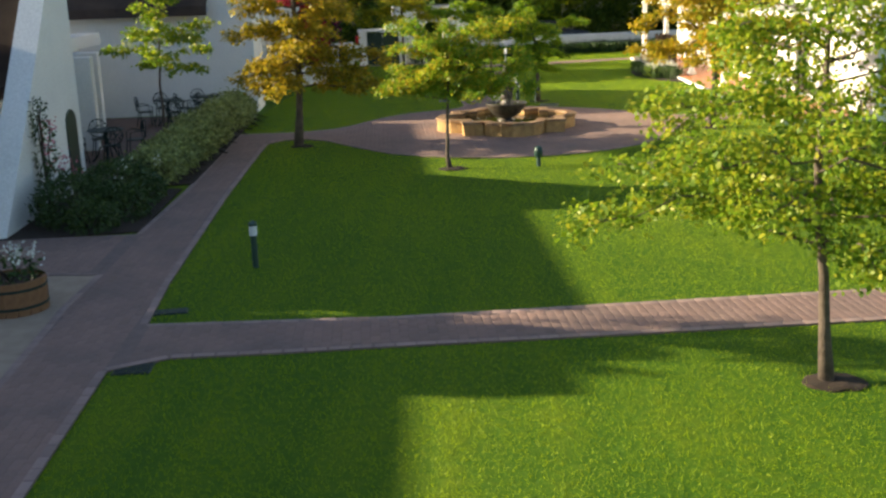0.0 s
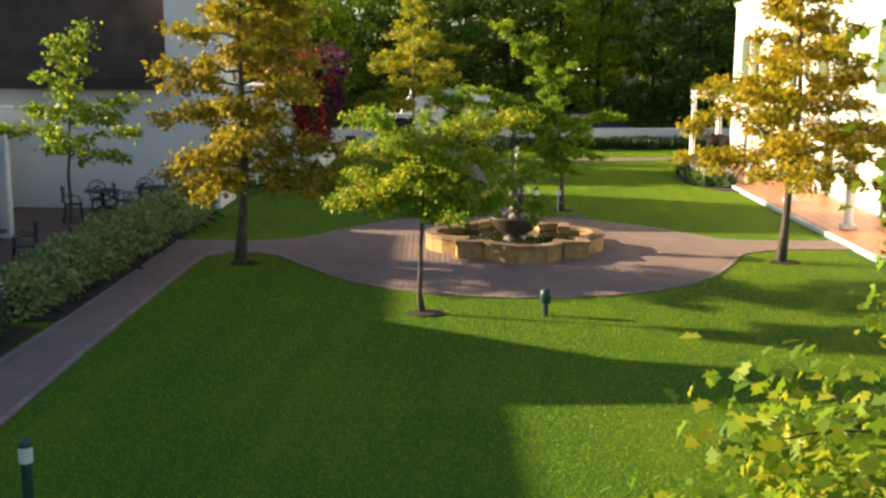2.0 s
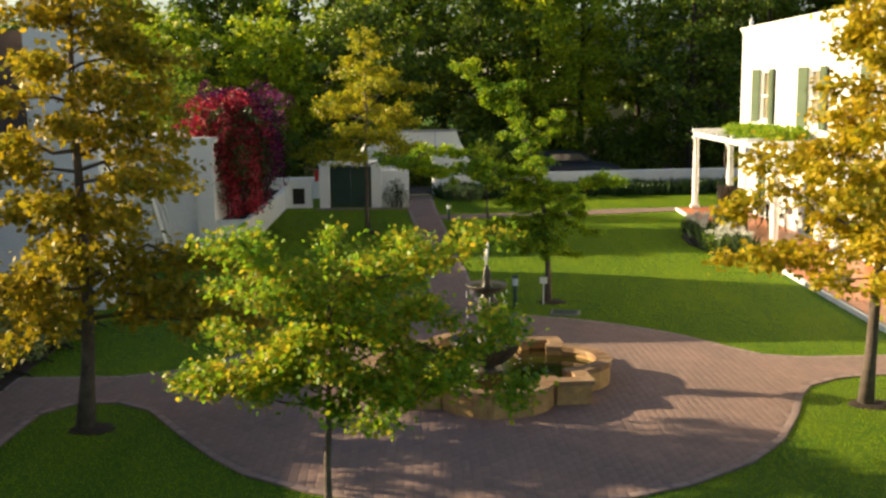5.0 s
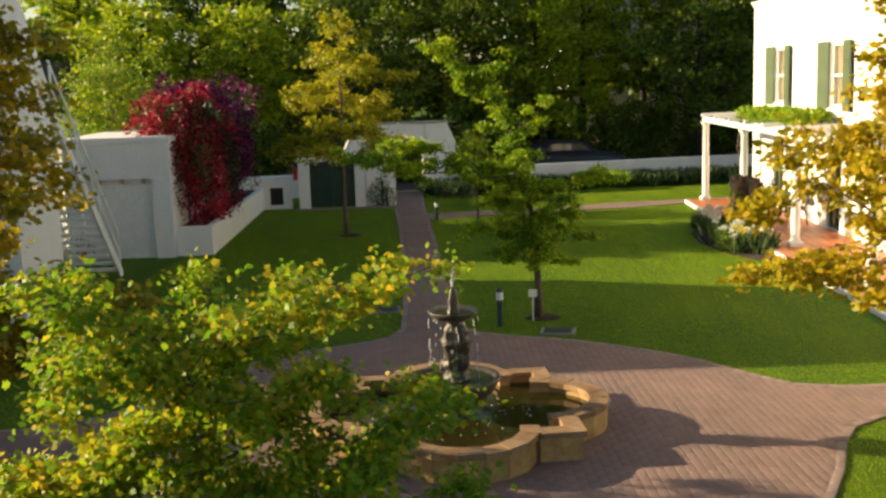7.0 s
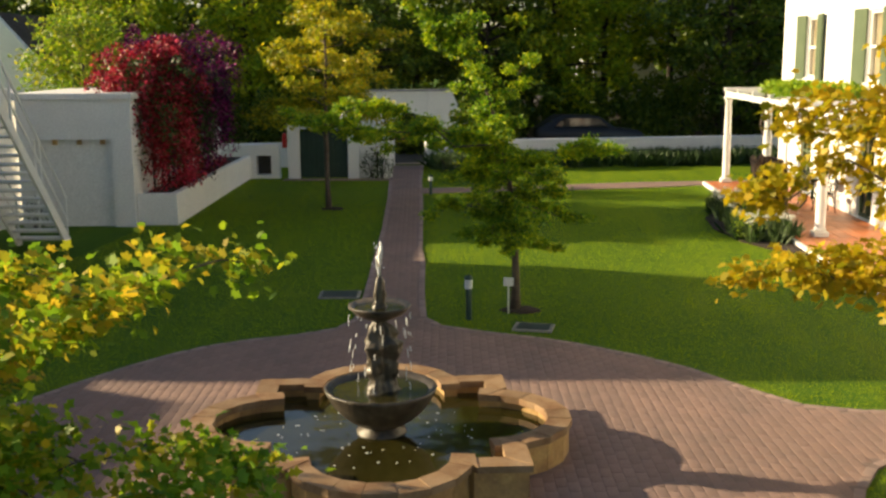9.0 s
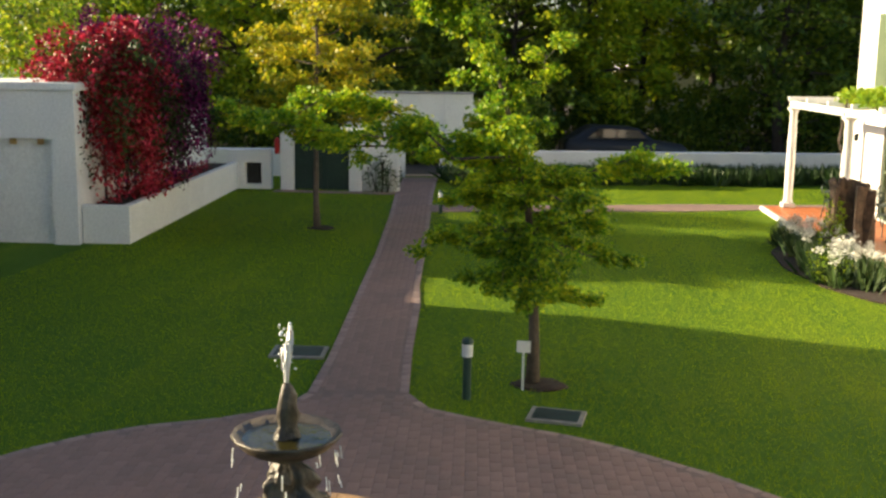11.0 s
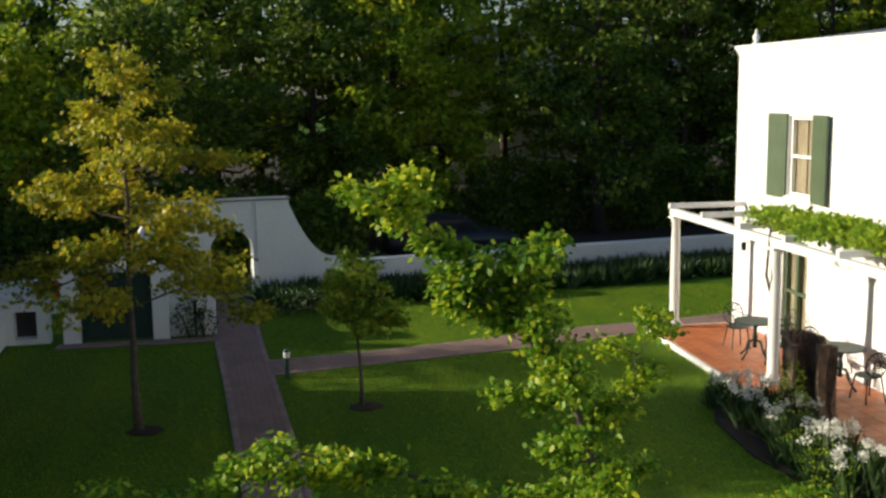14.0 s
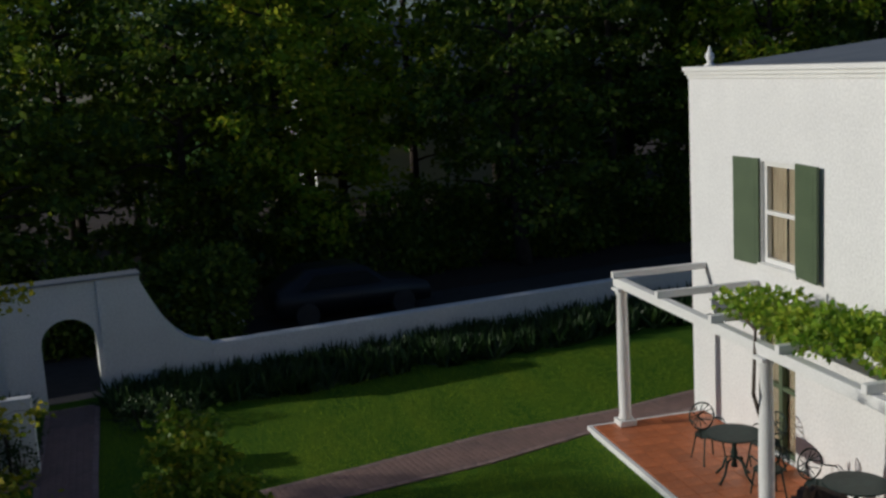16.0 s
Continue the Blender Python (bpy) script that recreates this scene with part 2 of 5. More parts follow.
# ---- mesh helpers ----
def mesh_of(bm, name, material, smooth=False):
    me = bpy.data.meshes.new(name)
    bm.to_mesh(me)
    bm.free()
    me.materials.append(material)
    if smooth:
        me.polygons.foreach_set("use_smooth", [True] * len(me.polygons))
    return me


def part(name, bm, material, parent=None, label="", smooth=False):
    ob = new(name, mesh_of(bm, name, material, smooth))
    if parent:
        ob.parent = parent
    return tagged(ob, label)


def thing(name, m, label, category, group="", kind=""):
    ob = new(name)
    ob.matrix_basis = m
    ob.empty_display_size = 0.2
    return tagged(ob, label, category, group, kind)


def box(bm, x0, x1, y0, y1, z0, z1, bevel=0.0, m=None):
    v = [bm.verts.new((x, y, z)) for z in (z0, z1) for y in (y0, y1) for x in (x0, x1)]
    fs = [bm.faces.new([v[i] for i in f]) for f in ((0, 2, 3, 1), (4, 5, 7, 6), (0, 1, 5, 4), (2, 6, 7, 3), (0, 4, 6, 2), (1, 3, 7, 5))]
    if bevel:
        es = list({e for f in fs for e in f.edges})
        r = bmesh.ops.bevel(bm, geom=es, offset=bevel, segments=2, affect='EDGES', profile=0.5)
        v = list({w for f in r["faces"] for w in f.verts} | {w for w in v if w.is_valid})
    if m is not None:
        bmesh.ops.transform(bm, matrix=m, verts=[w for w in v if w.is_valid])
    return v


def boxed(*a, bevel=0.0, m=None):
    bm = bmesh.new()
    box(bm, *a, bevel=bevel, m=m)
    return bm


def lathe(profile, seg=20, bm=None, lobes=0, depth=0.0):
    """Turned form from (radius, height) pairs; lobes give a fluted or scalloped rim."""
    bm = bm or bmesh.new()
    rings = []
    for r, z in profile:
        rings.append([bm.verts.new((r * (1 + depth * math.cos(lobes * a)) * math.cos(a), r * (1 + depth * math.cos(lobes * a)) * math.sin(a), z)) for a in [2 * math.pi * i / seg for i in range(seg)]])
    for a, b in zip(rings, rings[1:]):
        for i in range(seg):
            bm.faces.new((a[i], a[(i + 1) % seg], b[(i + 1) % seg], b[i]))
    if profile[0][0] > 1e-4:
        bm.faces.new(rings[0][::-1])
    if profile[-1][0] > 1e-4:
        bm.faces.new(rings[-1])
    return bm


def tube(pts, radii, seg=7, bm=None):
    """A tapered tube along a line of points."""
    bm = bm or bmesh.new()
    rings = []
    pts = [Vector(p) for p in pts]
    for i, p in enumerate(pts):
        d = (pts[min(i + 1, len(pts) - 1)] - pts[max(i - 1, 0)]).normalized()
        u = d.orthogonal().normalized() if abs(d.z) < 0.9 else Vector((1, 0, 0)).cross(d).normalized()
        w = d.cross(u)
        rings.append([bm.verts.new(p + float(radii[i]) * (math.cos(2 * math.pi * k / seg) * u + math.sin(2 * math.pi * k / seg) * w)) for k in range(seg)])
    for a, b in zip(rings, rings[1:]):
        for k in range(seg):
            bm.faces.new((a[k], a[(k + 1) % seg], b[(k + 1) % seg], b[k]))
    bm.faces.new(rings[0][::-1]), bm.faces.new(rings[-1])
    return bm


def prism(outline, z0, z1, bm=None):
    """An upright prism over a plan outline, counter-clockwise."""
    bm = bm or bmesh.new()
    lo = [bm.verts.new((x, y, z0)) for x, y in outline]
    hi = [bm.verts.new((x, y, z1)) for x, y in outline]
    n = len(outline)
    for i in range(n):
        bm.faces.new((lo[i], lo[(i + 1) % n], hi[(i + 1) % n], hi[i]))
    bm.faces.new(lo[::-1]), bm.faces.new(hi)
    return bm


def slab(profile, depth0, depth1, axis='y', bm=None):
    """A wall cut to a profile of (along, height) pairs; thickness from depth0 to depth1 along the given axis."""
    bm = bm or bmesh.new()
    def at(a, d, z):
        return (a, d, z) if axis == 'y' else (d, a, z)
    f = [bm.verts.new(at(a, depth0, z)) for a, z in profile]
    b = [bm.verts.new(at(a, depth1, z)) for a, z in profile]
    n = len(profile)
    bm.faces.new(f), bm.faces.new(b[::-1])
    for i in range(n):
        bm.faces.new((f[i], b[i], b[(i + 1) % n], f[(i + 1) % n]))
    bmesh.ops.recalc_face_normals(bm, faces=bm.faces)
    return bm


OAK = ((0, 0), (0.10, 0.16), (0.34, 0.20), (0.20, 0.42), (0.42, 0.60), (0.20, 0.70), (0.0, 1.0), (-0.20, 0.70), (-0.42, 0.60), (-0.20, 0.42), (-0.34, 0.20), (-0.10, 0.16))
OVAL = ((0, 0), (0.30, 0.35), (0.22, 0.75), (0, 1.0), (-0.22, 0.75), (-0.30, 0.35))
QUAD = ((0, 0), (0.32, 0.45), (0, 1.0), (-0.32, 0.45))
STRAP = ((0.05, 0), (0.055, 0.5), (0, 1.0), (-0.055, 0.5), (-0.05, 0))


def leaves(pos, size, shape, rng, up=0.35, fold=0.18, out=None, droop=0.0):
    """Leaf blades at the given points: verts and faces for one mesh."""
    n, k = len(pos), len(shape)
    d = rng.normal(size=(n, 3))
    if out is not None:
        d = d * 0.7 + out
    d[:, 2] -= droop
    d /= np.linalg.norm(d, axis=1, keepdims=True) + 1e-9
    nor = rng.normal(size=(n, 3))
    nor[:, 2] += up * 3
    side = np.cross(d, nor)
    side /= np.linalg.norm(side, axis=1, keepdims=True) + 1e-9
    nor = np.cross(side, d)
    s = size * rng.uniform(0.65, 1.25, size=(n, 1))
    v = np.empty((n, k, 3))
    for i, (a, b) in enumerate(shape):
        v[:, i] = pos + s * (a * side + b * d + fold * abs(a) * nor * 1.2 - 0.12 * b * b * nor)
    faces = np.arange(n * k).reshape(n, k)
    return v.reshape(-1, 3), faces


def leaf_object(name, verts, faces, material, parent=None, label="", kind=""):
    me = bpy.data.meshes.new(name)
    k = faces.shape[1]
    me.vertices.add(len(verts))
    me.vertices.foreach_set("co", verts.astype(np.float32).ravel())
    me.loops.add(faces.size)
    me.loops.foreach_set("vertex_index", faces.astype(np.int32).ravel())
    me.polygons.add(len(faces))
    me.polygons.foreach_set("loop_start", np.arange(0, faces.size, k, dtype=np.int32))
    me.update(calc_edges=True)
    me.materials.append(material)
    ob = new(name, me)
    if parent:
        ob.parent = parent
    return tagged(ob, label, kind=kind)


def limb_points(a, b, sag, rng, n=6, wander=0.05):
    a, b = np.array(a, float), np.array(b, float)
    t = np.linspace(0, 1, n)[:, None]
    p = a + (b - a) * t
    ln = np.linalg.norm(b - a)
    p[:, 2] += sag * ln * np.sin(np.pi * t[:, 0]) 
    p[1:-1] += rng.normal(size=(n - 2, 3)) * wander * ln
    return p


def tree(name, x, y, height, crown, leaf, seed, label, count=7000, size=0.10, trunk_r=0.07, branches=34, lean=(0, 0), shape=OAK, bark=None, extra=(),
         rise=0.25, scatter=0.16, droop=0.0, base=1.2, up=0.35, z=0.0, group="", limbs_part=True, spray=5):
    """A tree: trunk with limbs, and a crown of leaf blades set in sprays along the limbs.
    crown: function from 0 (crown's foot) to 1 (top) to the limb's reach in metres, and of the heading."""
    rng = np.random.default_rng(seed)
    root = thing(name, pose(x, y, z), label, "tree", group)
    bark = bark or BARK
    tz = np.linspace(0, height * 0.97, 9)
    tx = lean[0] * (tz / height) ** 2 + np.cumsum(rng.normal(size=9)) * 0.006 * height
    ty = lean[1] * (tz / height) ** 2 + np.cumsum(rng.normal(size=9)) * 0.006 * height
    tx -= tx[0]
    ty -= ty[0]
    rad = [trunk_r * (1.35 if i == 0 else 1.0) * (1 - 0.93 * (i / 8)) + 0.006 for i in range(9)]
    part("trunk", tube(list(zip(tx, ty, tz)), rad, 9), bark, root, smooth=True)
    bm = bmesh.new()
    pos, out = [], []
    ends = []
    for i in range(branches):
        s = (i + rng.uniform(0, 1)) / branches
        zz = base + s * (height * 0.97 - base)
        ang = i * 2.399963 + rng.normal() * 0.35
        reach = crown(s, ang) * rng.uniform(0.7, 1.12)
        ends.append((zz, ang, reach, rise + 0.5 * s * s))
    for (zz, ang, reach, rs) in ends + [(e[0], e[1], e[2], e[3]) for e in extra]:
        ax, ay = np.interp(zz, tz, tx), np.interp(zz, tz, ty)
        end = (ax + reach * math.cos(ang), ay + reach * math.sin(ang), zz + rs * reach)
        p = limb_points((ax, ay, zz), end, -droop if droop else 0.05, rng)
        r0 = max(0.008, trunk_r * 0.32 * min(1, reach / 1.5))
        tube(p, [r0 * (1 - 0.85 * t) for t in np.linspace(0, 1, len(p))], 5, bm)
        per = max(6, int(count * reach / sum(max(e[2], 0.1) for e in ends)))
        nsp = max(3, int(reach * spray * 1.6))
        for j in range(nsp):
            t = 0.22 + 0.78 * (j + rng.uniform(0, 1)) / nsp
            q = np.array([np.interp(t, np.linspace(0, 1, len(p)), p[:, c]) for c in range(3)])
            spread = scatter * (0.6 + 0.9 * reach * (1 - 0.55 * t) * 0.5)
            c = q + rng.normal(size=3) * spread * np.array((1, 1, 0.45))
            if rng.uniform() < 0.5:
                tube([q, (q + c) / 2 + (0, 0, 0.02), c], [0.007, 0.005, 0.003], 3, bm)
            m = max(2, per // nsp)
            pos.append(c + rng.normal(size=(m, 3)) * scatter * np.array((0.75, 0.75, 0.42)))
            out.append(np.tile((end[0] - ax, end[1] - ay, 0), (m, 1)) / max(reach, 0.2) * 0.9)
    part("limb", bm, bark, root)
    pos, out = np.concatenate(pos), np.concatenate(out)
    v, f = leaves(pos, size, shape, rng, up=up, out=out, droop=0.25)
    leaf_object("crown", v, f, leaf, root)
    return root


def blob_points(rng, n, centre, radii, shell=0.55):
    d = rng.normal(size=(n, 3))
    d /= np.linalg.norm(d, axis=1, keepdims=True)
    r = rng.uniform(shell, 1.0, size=(n, 1)) ** 0.6
    return np.array(centre) + d * r * np.array(radii), d


def shrub(name, m, blobs, leaf, seed, label, category="shrub", size=0.06, shape=OVAL, density=260, group="", kind="", flowers=None):
    """A bush of leaf blades over several uneven mounds, with a few bare stems."""
    rng = np.random.default_rng(seed)
    root = thing(name, m, label, category, group, kind)
    bm = bmesh.new()
    pos, out = [], []
    for (cx, cy, cz, rx, ry, rz) in blobs:
        n = int(density * (rx * ry + rx * rz + ry * rz) * 4)
        p, d = blob_points(rng, n, (cx, cy, cz), (rx, ry, rz))
        p += 0.12 * min(rx, rz) * rng.normal(size=p.shape)
        keep = p[:, 2] > 0.02
        pos.append(p[keep]), out.append(d[keep] * 0.8)
        for k in range(4):
            a = rng.uniform(0, 6.28)
            tube([(cx * 0.9, cy * 0.95, 0), (cx + 0.3 * rx * math.cos(a), cy + 0.3 * ry * math.sin(a), cz), (cx + 0.7 * rx * math.cos(a), cy + 0.7 * ry * math.sin(a), cz + 0.5 * rz)], [0.014, 0.010, 0.005], 4, bm)
    part("stem", bm, BARK_DK, root)
    v, f = leaves(np.concatenate(pos), size, shape, rng, out=np.concatenate(out))
    leaf_object("foliage", v, f, leaf, root)
    return root


# ---- ground ----
bm = bmesh.new()
bmesh.ops.create_grid(bm, x_segments=80, y_segments=80, size=400)
ground = tagged(part("ground", bm, GRASS), "mown green lawn with striped short grass", "lawn", kind="structure")

# plan outlines of the paved ways
LEFT_WAY = [(-4.4, -27), (-5.01, -20.3), (-5.29, -17.55), (-5.33, -16.0), (-5.57, -14.2), (-6.13, -8.4), (-6.58, -2.6), (-6.62, -1.6), (-6.3, -1.1), (-6.15, 0.3), (-7.75, 0.2), (-7.61, -1.95), (-7.14, -7.45), (-6.95, -11.28), (-6.74, -13.73), (-6.66, -15.26), (-6.35, -17.7), (-5.95, -22), (-5.5, -27)]
CROSS_WAY = [(-5.29, -17.55), (-4.74, -17.2), (-3.53, -17.1), (-2.32, -16.96), (0.14, -16.73), (3.12, -16.4), (9.5, -15.6), (9.5, -14.4), (3.56, -15.18), (0.3, -15.57), (-2.4, -15.9), (-5.33, -16.0)]
ROUND = [(-5.2, -1.4), (-4.45, -2.45), (-3.85, -3.22), (-3.36, -3.74), (-2.55, -4.25), (-1.81, -4.52), (-1.13, -4.64), (-0.46, -4.64), (0.22, -4.53), (0.91, -4.31), (1.64, -3.9), (2.46, -3.17), (3.02, -2.35), (3.46, -1.34), (3.74, -0.5), (4.0, 0.02), (4.5, 0.42), (5.06, 0.6), (5.7, 0.68), (9.5, 1.2), (9.5, 2.3), (5.6, 1.8), (4.4, 1.68), (3.75, 1.83), (3.3, 2.35), (2.7, 3.15), (2.15, 3.65), (1.35, 4.2), (0.85, 4.45), (0.1, 4.72), (-0.5, 5.0), (-0.78, 5.45), (-1.84, 5.3), (-2.0, 4.75), (-2.5, 4.35), (-3.09, 4.05), (-3.54, 3.7), (-3.91, 3.26), (-4.25, 2.7), (-4.6, 2.0), (-4.9, 1.3), (-5.33, 0.75), (-6.15, 0.3), (-6.3, -1.1), (-5.75, -1.05)]
NORTH_WAY = [(-0.78, 5.45), (-1.0, 7.2), (-1.24, 9.6), (-1.45, 11.0), (-1.92, 15.5), (-2.74, 22.7), (-3.15, 26.95), (-4.2, 26.75), (-3.74, 22.5), (-3.22, 18.5), (-2.64, 13.6), (-2.32, 10.4), (-2.1, 8.3), (-1.94, 6.7), (-1.84, 5.3)]
EAST_WAY = [(-2.37, 19.45), (-0.84, 19.86), (1.3, 20.38), (3.6, 20.95), (5.53, 21.7), (9.7, 22.7), (9.6, 23.7), (6.3, 22.75), (3.9, 22.35), (1.5, 21.55), (-0.5, 20.98), (-2.5, 20.6)]
GATE_WAY = [(-7.02, 22.30), (-3.74, 22.52), (-3.78, 22.9), (-7.02, 22.70)]
SIDE_WAY = [(-11, -13.6), (-6.75, -13.73), (-6.95, -11.28), (-9.3, -11.5), (-11, -11.6)]
WAYS = [("left_path", LEFT_WAY, 5.0), ("side_path", SIDE_WAY, 5.0), ("cross_path", CROSS_WAY, 6.0), ("round_court", ROUND, 5.0), ("north_path", NORTH_WAY, 6.5), ("east_path", EAST_WAY, 14.0), ("gate_path", GATE_WAY, 4.0)]


def inside(p, poly):
    c, j = False, len(poly) - 1
    for i in range(len(poly)):
        (xi, yi), (xj, yj) = poly[i], poly[j]
        if (yi > p[1]) != (yj > p[1]) and p[0] < (xj - xi) * (p[1] - yi) / (yj - yi) + xi:
            c = not c
        j = i
    return c


# ---- right house with terrace ----
HOUSE = pose(7.74, 22.5, 0, 0, 0, 2.0)
L_H = 23.0
TALL = Matrix.Diagonal((1, 1, 1.033, 1))
house = thing("house", HOUSE @ TALL @ Matrix.Translation((0.04, -0.2, 0)), "white two-storey house with green shutters and flat cornice", "house")
WINS = [(-2.38 - 4.79 * i) for i in range(5)]


def wall_with_holes(holes, y0, y1, z0, z1, x0, x1):
    """A wall along y with rectangular openings (y0, y1, z0, z1) cut right through it."""
    bm = bmesh.new()
    ys = sorted({y0, y1, *[h[0] for h in holes], *[h[1] for h in holes]})
    zs = sorted({z0, z1, *[h[2] for h in holes], *[h[3] for h in holes]})
    vs = {}
    def v(x, y, z):
        k = (x, y, z)
        if k not in vs:
            vs[k] = bm.verts.new(k)
        return vs[k]
    def hole(i, j):
        ym, zm = (ys[i] + ys[i + 1]) / 2, (zs[j] + zs[j + 1]) / 2
        return any(h[0] < ym < h[1] and h[2] < zm < h[3] for h in holes)
    ny, nz = len(ys) - 1, len(zs) - 1
    for i in range(ny):
        for j in range(nz):
            if hole(i, j):
                continue
            a, b, c, d = ys[i], ys[i + 1], zs[j], zs[j + 1]
            bm.faces.new((v(x0, b, c), v(x0, a, c), v(x0, a, d), v(x0, b, d)))
            bm.faces.new((v(x1, a, c), v(x1, b, c), v(x1, b, d), v(x1, a, d)))
            for (di, dj, q) in ((-1, 0, (a, c, a, d)), (1, 0, (b, c, b, d)), (0, -1, (a, c, b, c)), (0, 1, (a, d, b, d))):
                ii, jj = i + di, j + dj
                if ii < 0 or jj < 0 or ii >= ny or jj >= nz or hole(ii, jj):
                    bm.faces.new((v(x0, q[0], q[1]), v(x1, q[0], q[1]), v(x1, q[2], q[3]), v(x0, q[2], q[3])))
    bmesh.ops.recalc_face_normals(bm, faces=bm.faces)
    return bm


holes = []
for wy in WINS[:4]:
    holes += [(wy - 1.0, wy, 3.03, 4.56), (wy - 0.95, wy + 0.05, 0.13, 2.2)]
wall = part("wall", wall_with_holes(holes, -L_H, 0.0, 0.0, 5.78, 0.0, 0.3), WHITE, house)
part("wall", boxed(0.3, 9.0, -0.3, 0.0, 0, 5.78), WHITE, house)
part("wall", boxed(0.3, 9.0, -L_H, -L_H + 0.3, 0, 5.78), WHITE, house)
part("wall", boxed(8.7, 9.0, -L_H + 0.3, -0.3, 0, 5.78), WHITE, house)
# backing wall coloured dark to stand for the unlit rooms
part("inner_wall", boxed(2.6, 2.7, -L_H + 0.31, -0.31, 0, 5.7), ROOMSHADE, house)
bm = bmesh.new()
for (o, z0, z1) in ((0.02, 5.78, 5.84), (0.05, 5.84, 5.90), (0.08, 5.90, 5.97)):
    box(bm, -o, 9.0 + o, -L_H - o, o, z0, z1)
part("cornice", bm, WHITE2, house)
bm = bmesh.new()
vs = [bm.verts.new(p) for p in ((0.25, -0.3, 5.975), (8.8, -0.3, 5.975), (8.8, -L_H + 0.3, 5.975), (0.25, -L_H + 0.3, 5.975), (4.5, -3.5, 6.5), (4.5, -L_H + 3.5, 6.5))]
for f in ((1, 0, 4), (0, 3, 5, 4), (3, 2, 5), (2, 1, 4, 5)):
    bm.faces.new([vs[i] for i in f])
part("roof", bm, ROOFGREY, house)
fin = part("finial", lathe([(0.09, 5.97), (0.09, 6.0), (0.045, 6.02), (0.05, 6.06), (0.075, 6.11), (0.065, 6.17), (0.03, 6.21), (0.035, 6.23), (0.012, 6.29), (0.0, 6.31)], 14), WHITE2, house, smooth=True)
fin.location = (0.12, -0.55, 0)


def sash(parent, y0, y1, z0, z1, kind_name):
    w = part(kind_name, boxed(0.06, 0.14, y0, y0 + 0.07, z0, z1), WHITE2 if kind_name == "window" else SHUTTER, parent)
    col = WHITE2 if kind_name == "window" else SHUTTER
    bm = bmesh.new()
    box(bm, 0.06, 0.14, y1 - 0.07, y1, z0, z1)
    box(bm, 0.06, 0.14, y0 + 0.07, y1 - 0.07, z0, z0 + 0.07)
    box(bm, 0.06, 0.14, y0 + 0.07, y1 - 0.07, z1 - 0.07, z1)
    zm = (z0 + z1) / 2
    box(bm, 0.055, 0.13, y0 + 0.07, y1 - 0.07, zm - 0.03, zm + 0.03)
    if kind_name == "door":
        ym = (y0 + y1) / 2
        box(bm, 0.05, 0.135, ym - 0.05, ym + 0.05, z0 + 0.07, z1 - 0.07)
    part("frame", bm, col, w)
    pb = bmesh.new()
    pb.faces.new([pb.verts.new(p) for p in ((0.097, y1 - 0.05, z0 + 0.05), (0.097, y0 + 0.05, z0 + 0.05), (0.097, y0 + 0.05, z1 - 0.05), (0.097, y1 - 0.05, z1 - 0.05))])
    g = part("pane", pb, GLASS, w)
    g.visible_shadow = False
    bm = bmesh.new()
    n = 40
    for (c0, c1) in ((y0 + 0.02, y0 + 0.47 * (y1 - y0)), (y0 + 0.53 * (y1 - y0), y1 - 0.02)):
        prev = None
        for i in range(n + 1):
            yy = c0 + (c1 - c0) * i / n
            xx = 0.165 + 0.006 * math.sin(i * 0.9) + 0.006 * math.sin(i * 0.37)
            cur = (bm.verts.new((xx, yy, z0 + 0.03)), bm.verts.new((xx, yy, z1 - 0.03)))
            if prev:
                bm.faces.new((prev[0], cur[0], cur[1], prev[1]))
            prev = cur
    bmesh.ops.solidify(bm, geom=bm.faces[:], thickness=0.006)
    part("curtain", bm, CURTAIN, w, "cream gathered curtain")
    return w


def shutter(parent, hinge_y, side, z0, z1, angle):
    """A panelled shutter hung at the window's edge and folded back against the wall."""
    s = part("shutter", boxed(-0.045, -0.005, 0, 0.66, z0, z1, bevel=0.004), SHUTTER, parent, "green panelled wooden shutter")
    s.matrix_basis = pose(0, hinge_y, 0, 0, 0, angle) if side > 0 else pose(0, hinge_y, 0, 0, 0, -angle) @ Matrix.Translation((0, -0.66, 0))
    bm = bmesh.new()
    for a, b in ((z0 + 0.10, (z0 + z1) / 2 - 0.06), ((z0 + z1) / 2 + 0.06, z1 - 0.10)):
        k = int((b - a) / 0.055)
        for i in range(k):
            zz = a + (b - a) * (i + 0.5) / k
            box(bm, -0.052, -0.046, 0.09, 0.57, zz - 0.018, zz + 0.018)
    part("slats", bm, SHUTTER, s)


for wy in WINS[:4]:
    sash(house, wy - 1.0, wy, 3.03, 4.56, "window")
    shutter(house, wy + 0.02, 1, 2.98, 4.60, 6)
    shutter(house, wy - 1.02, -1, 2.98, 4.60, 6)
    sash(house, wy - 0.95, wy + 0.05, 0.13, 2.2, "door")
    part("sill", boxed(-0.05, 0.06, wy - 1.05, wy + 0.05, 2.95, 3.025), WHITE2, house)

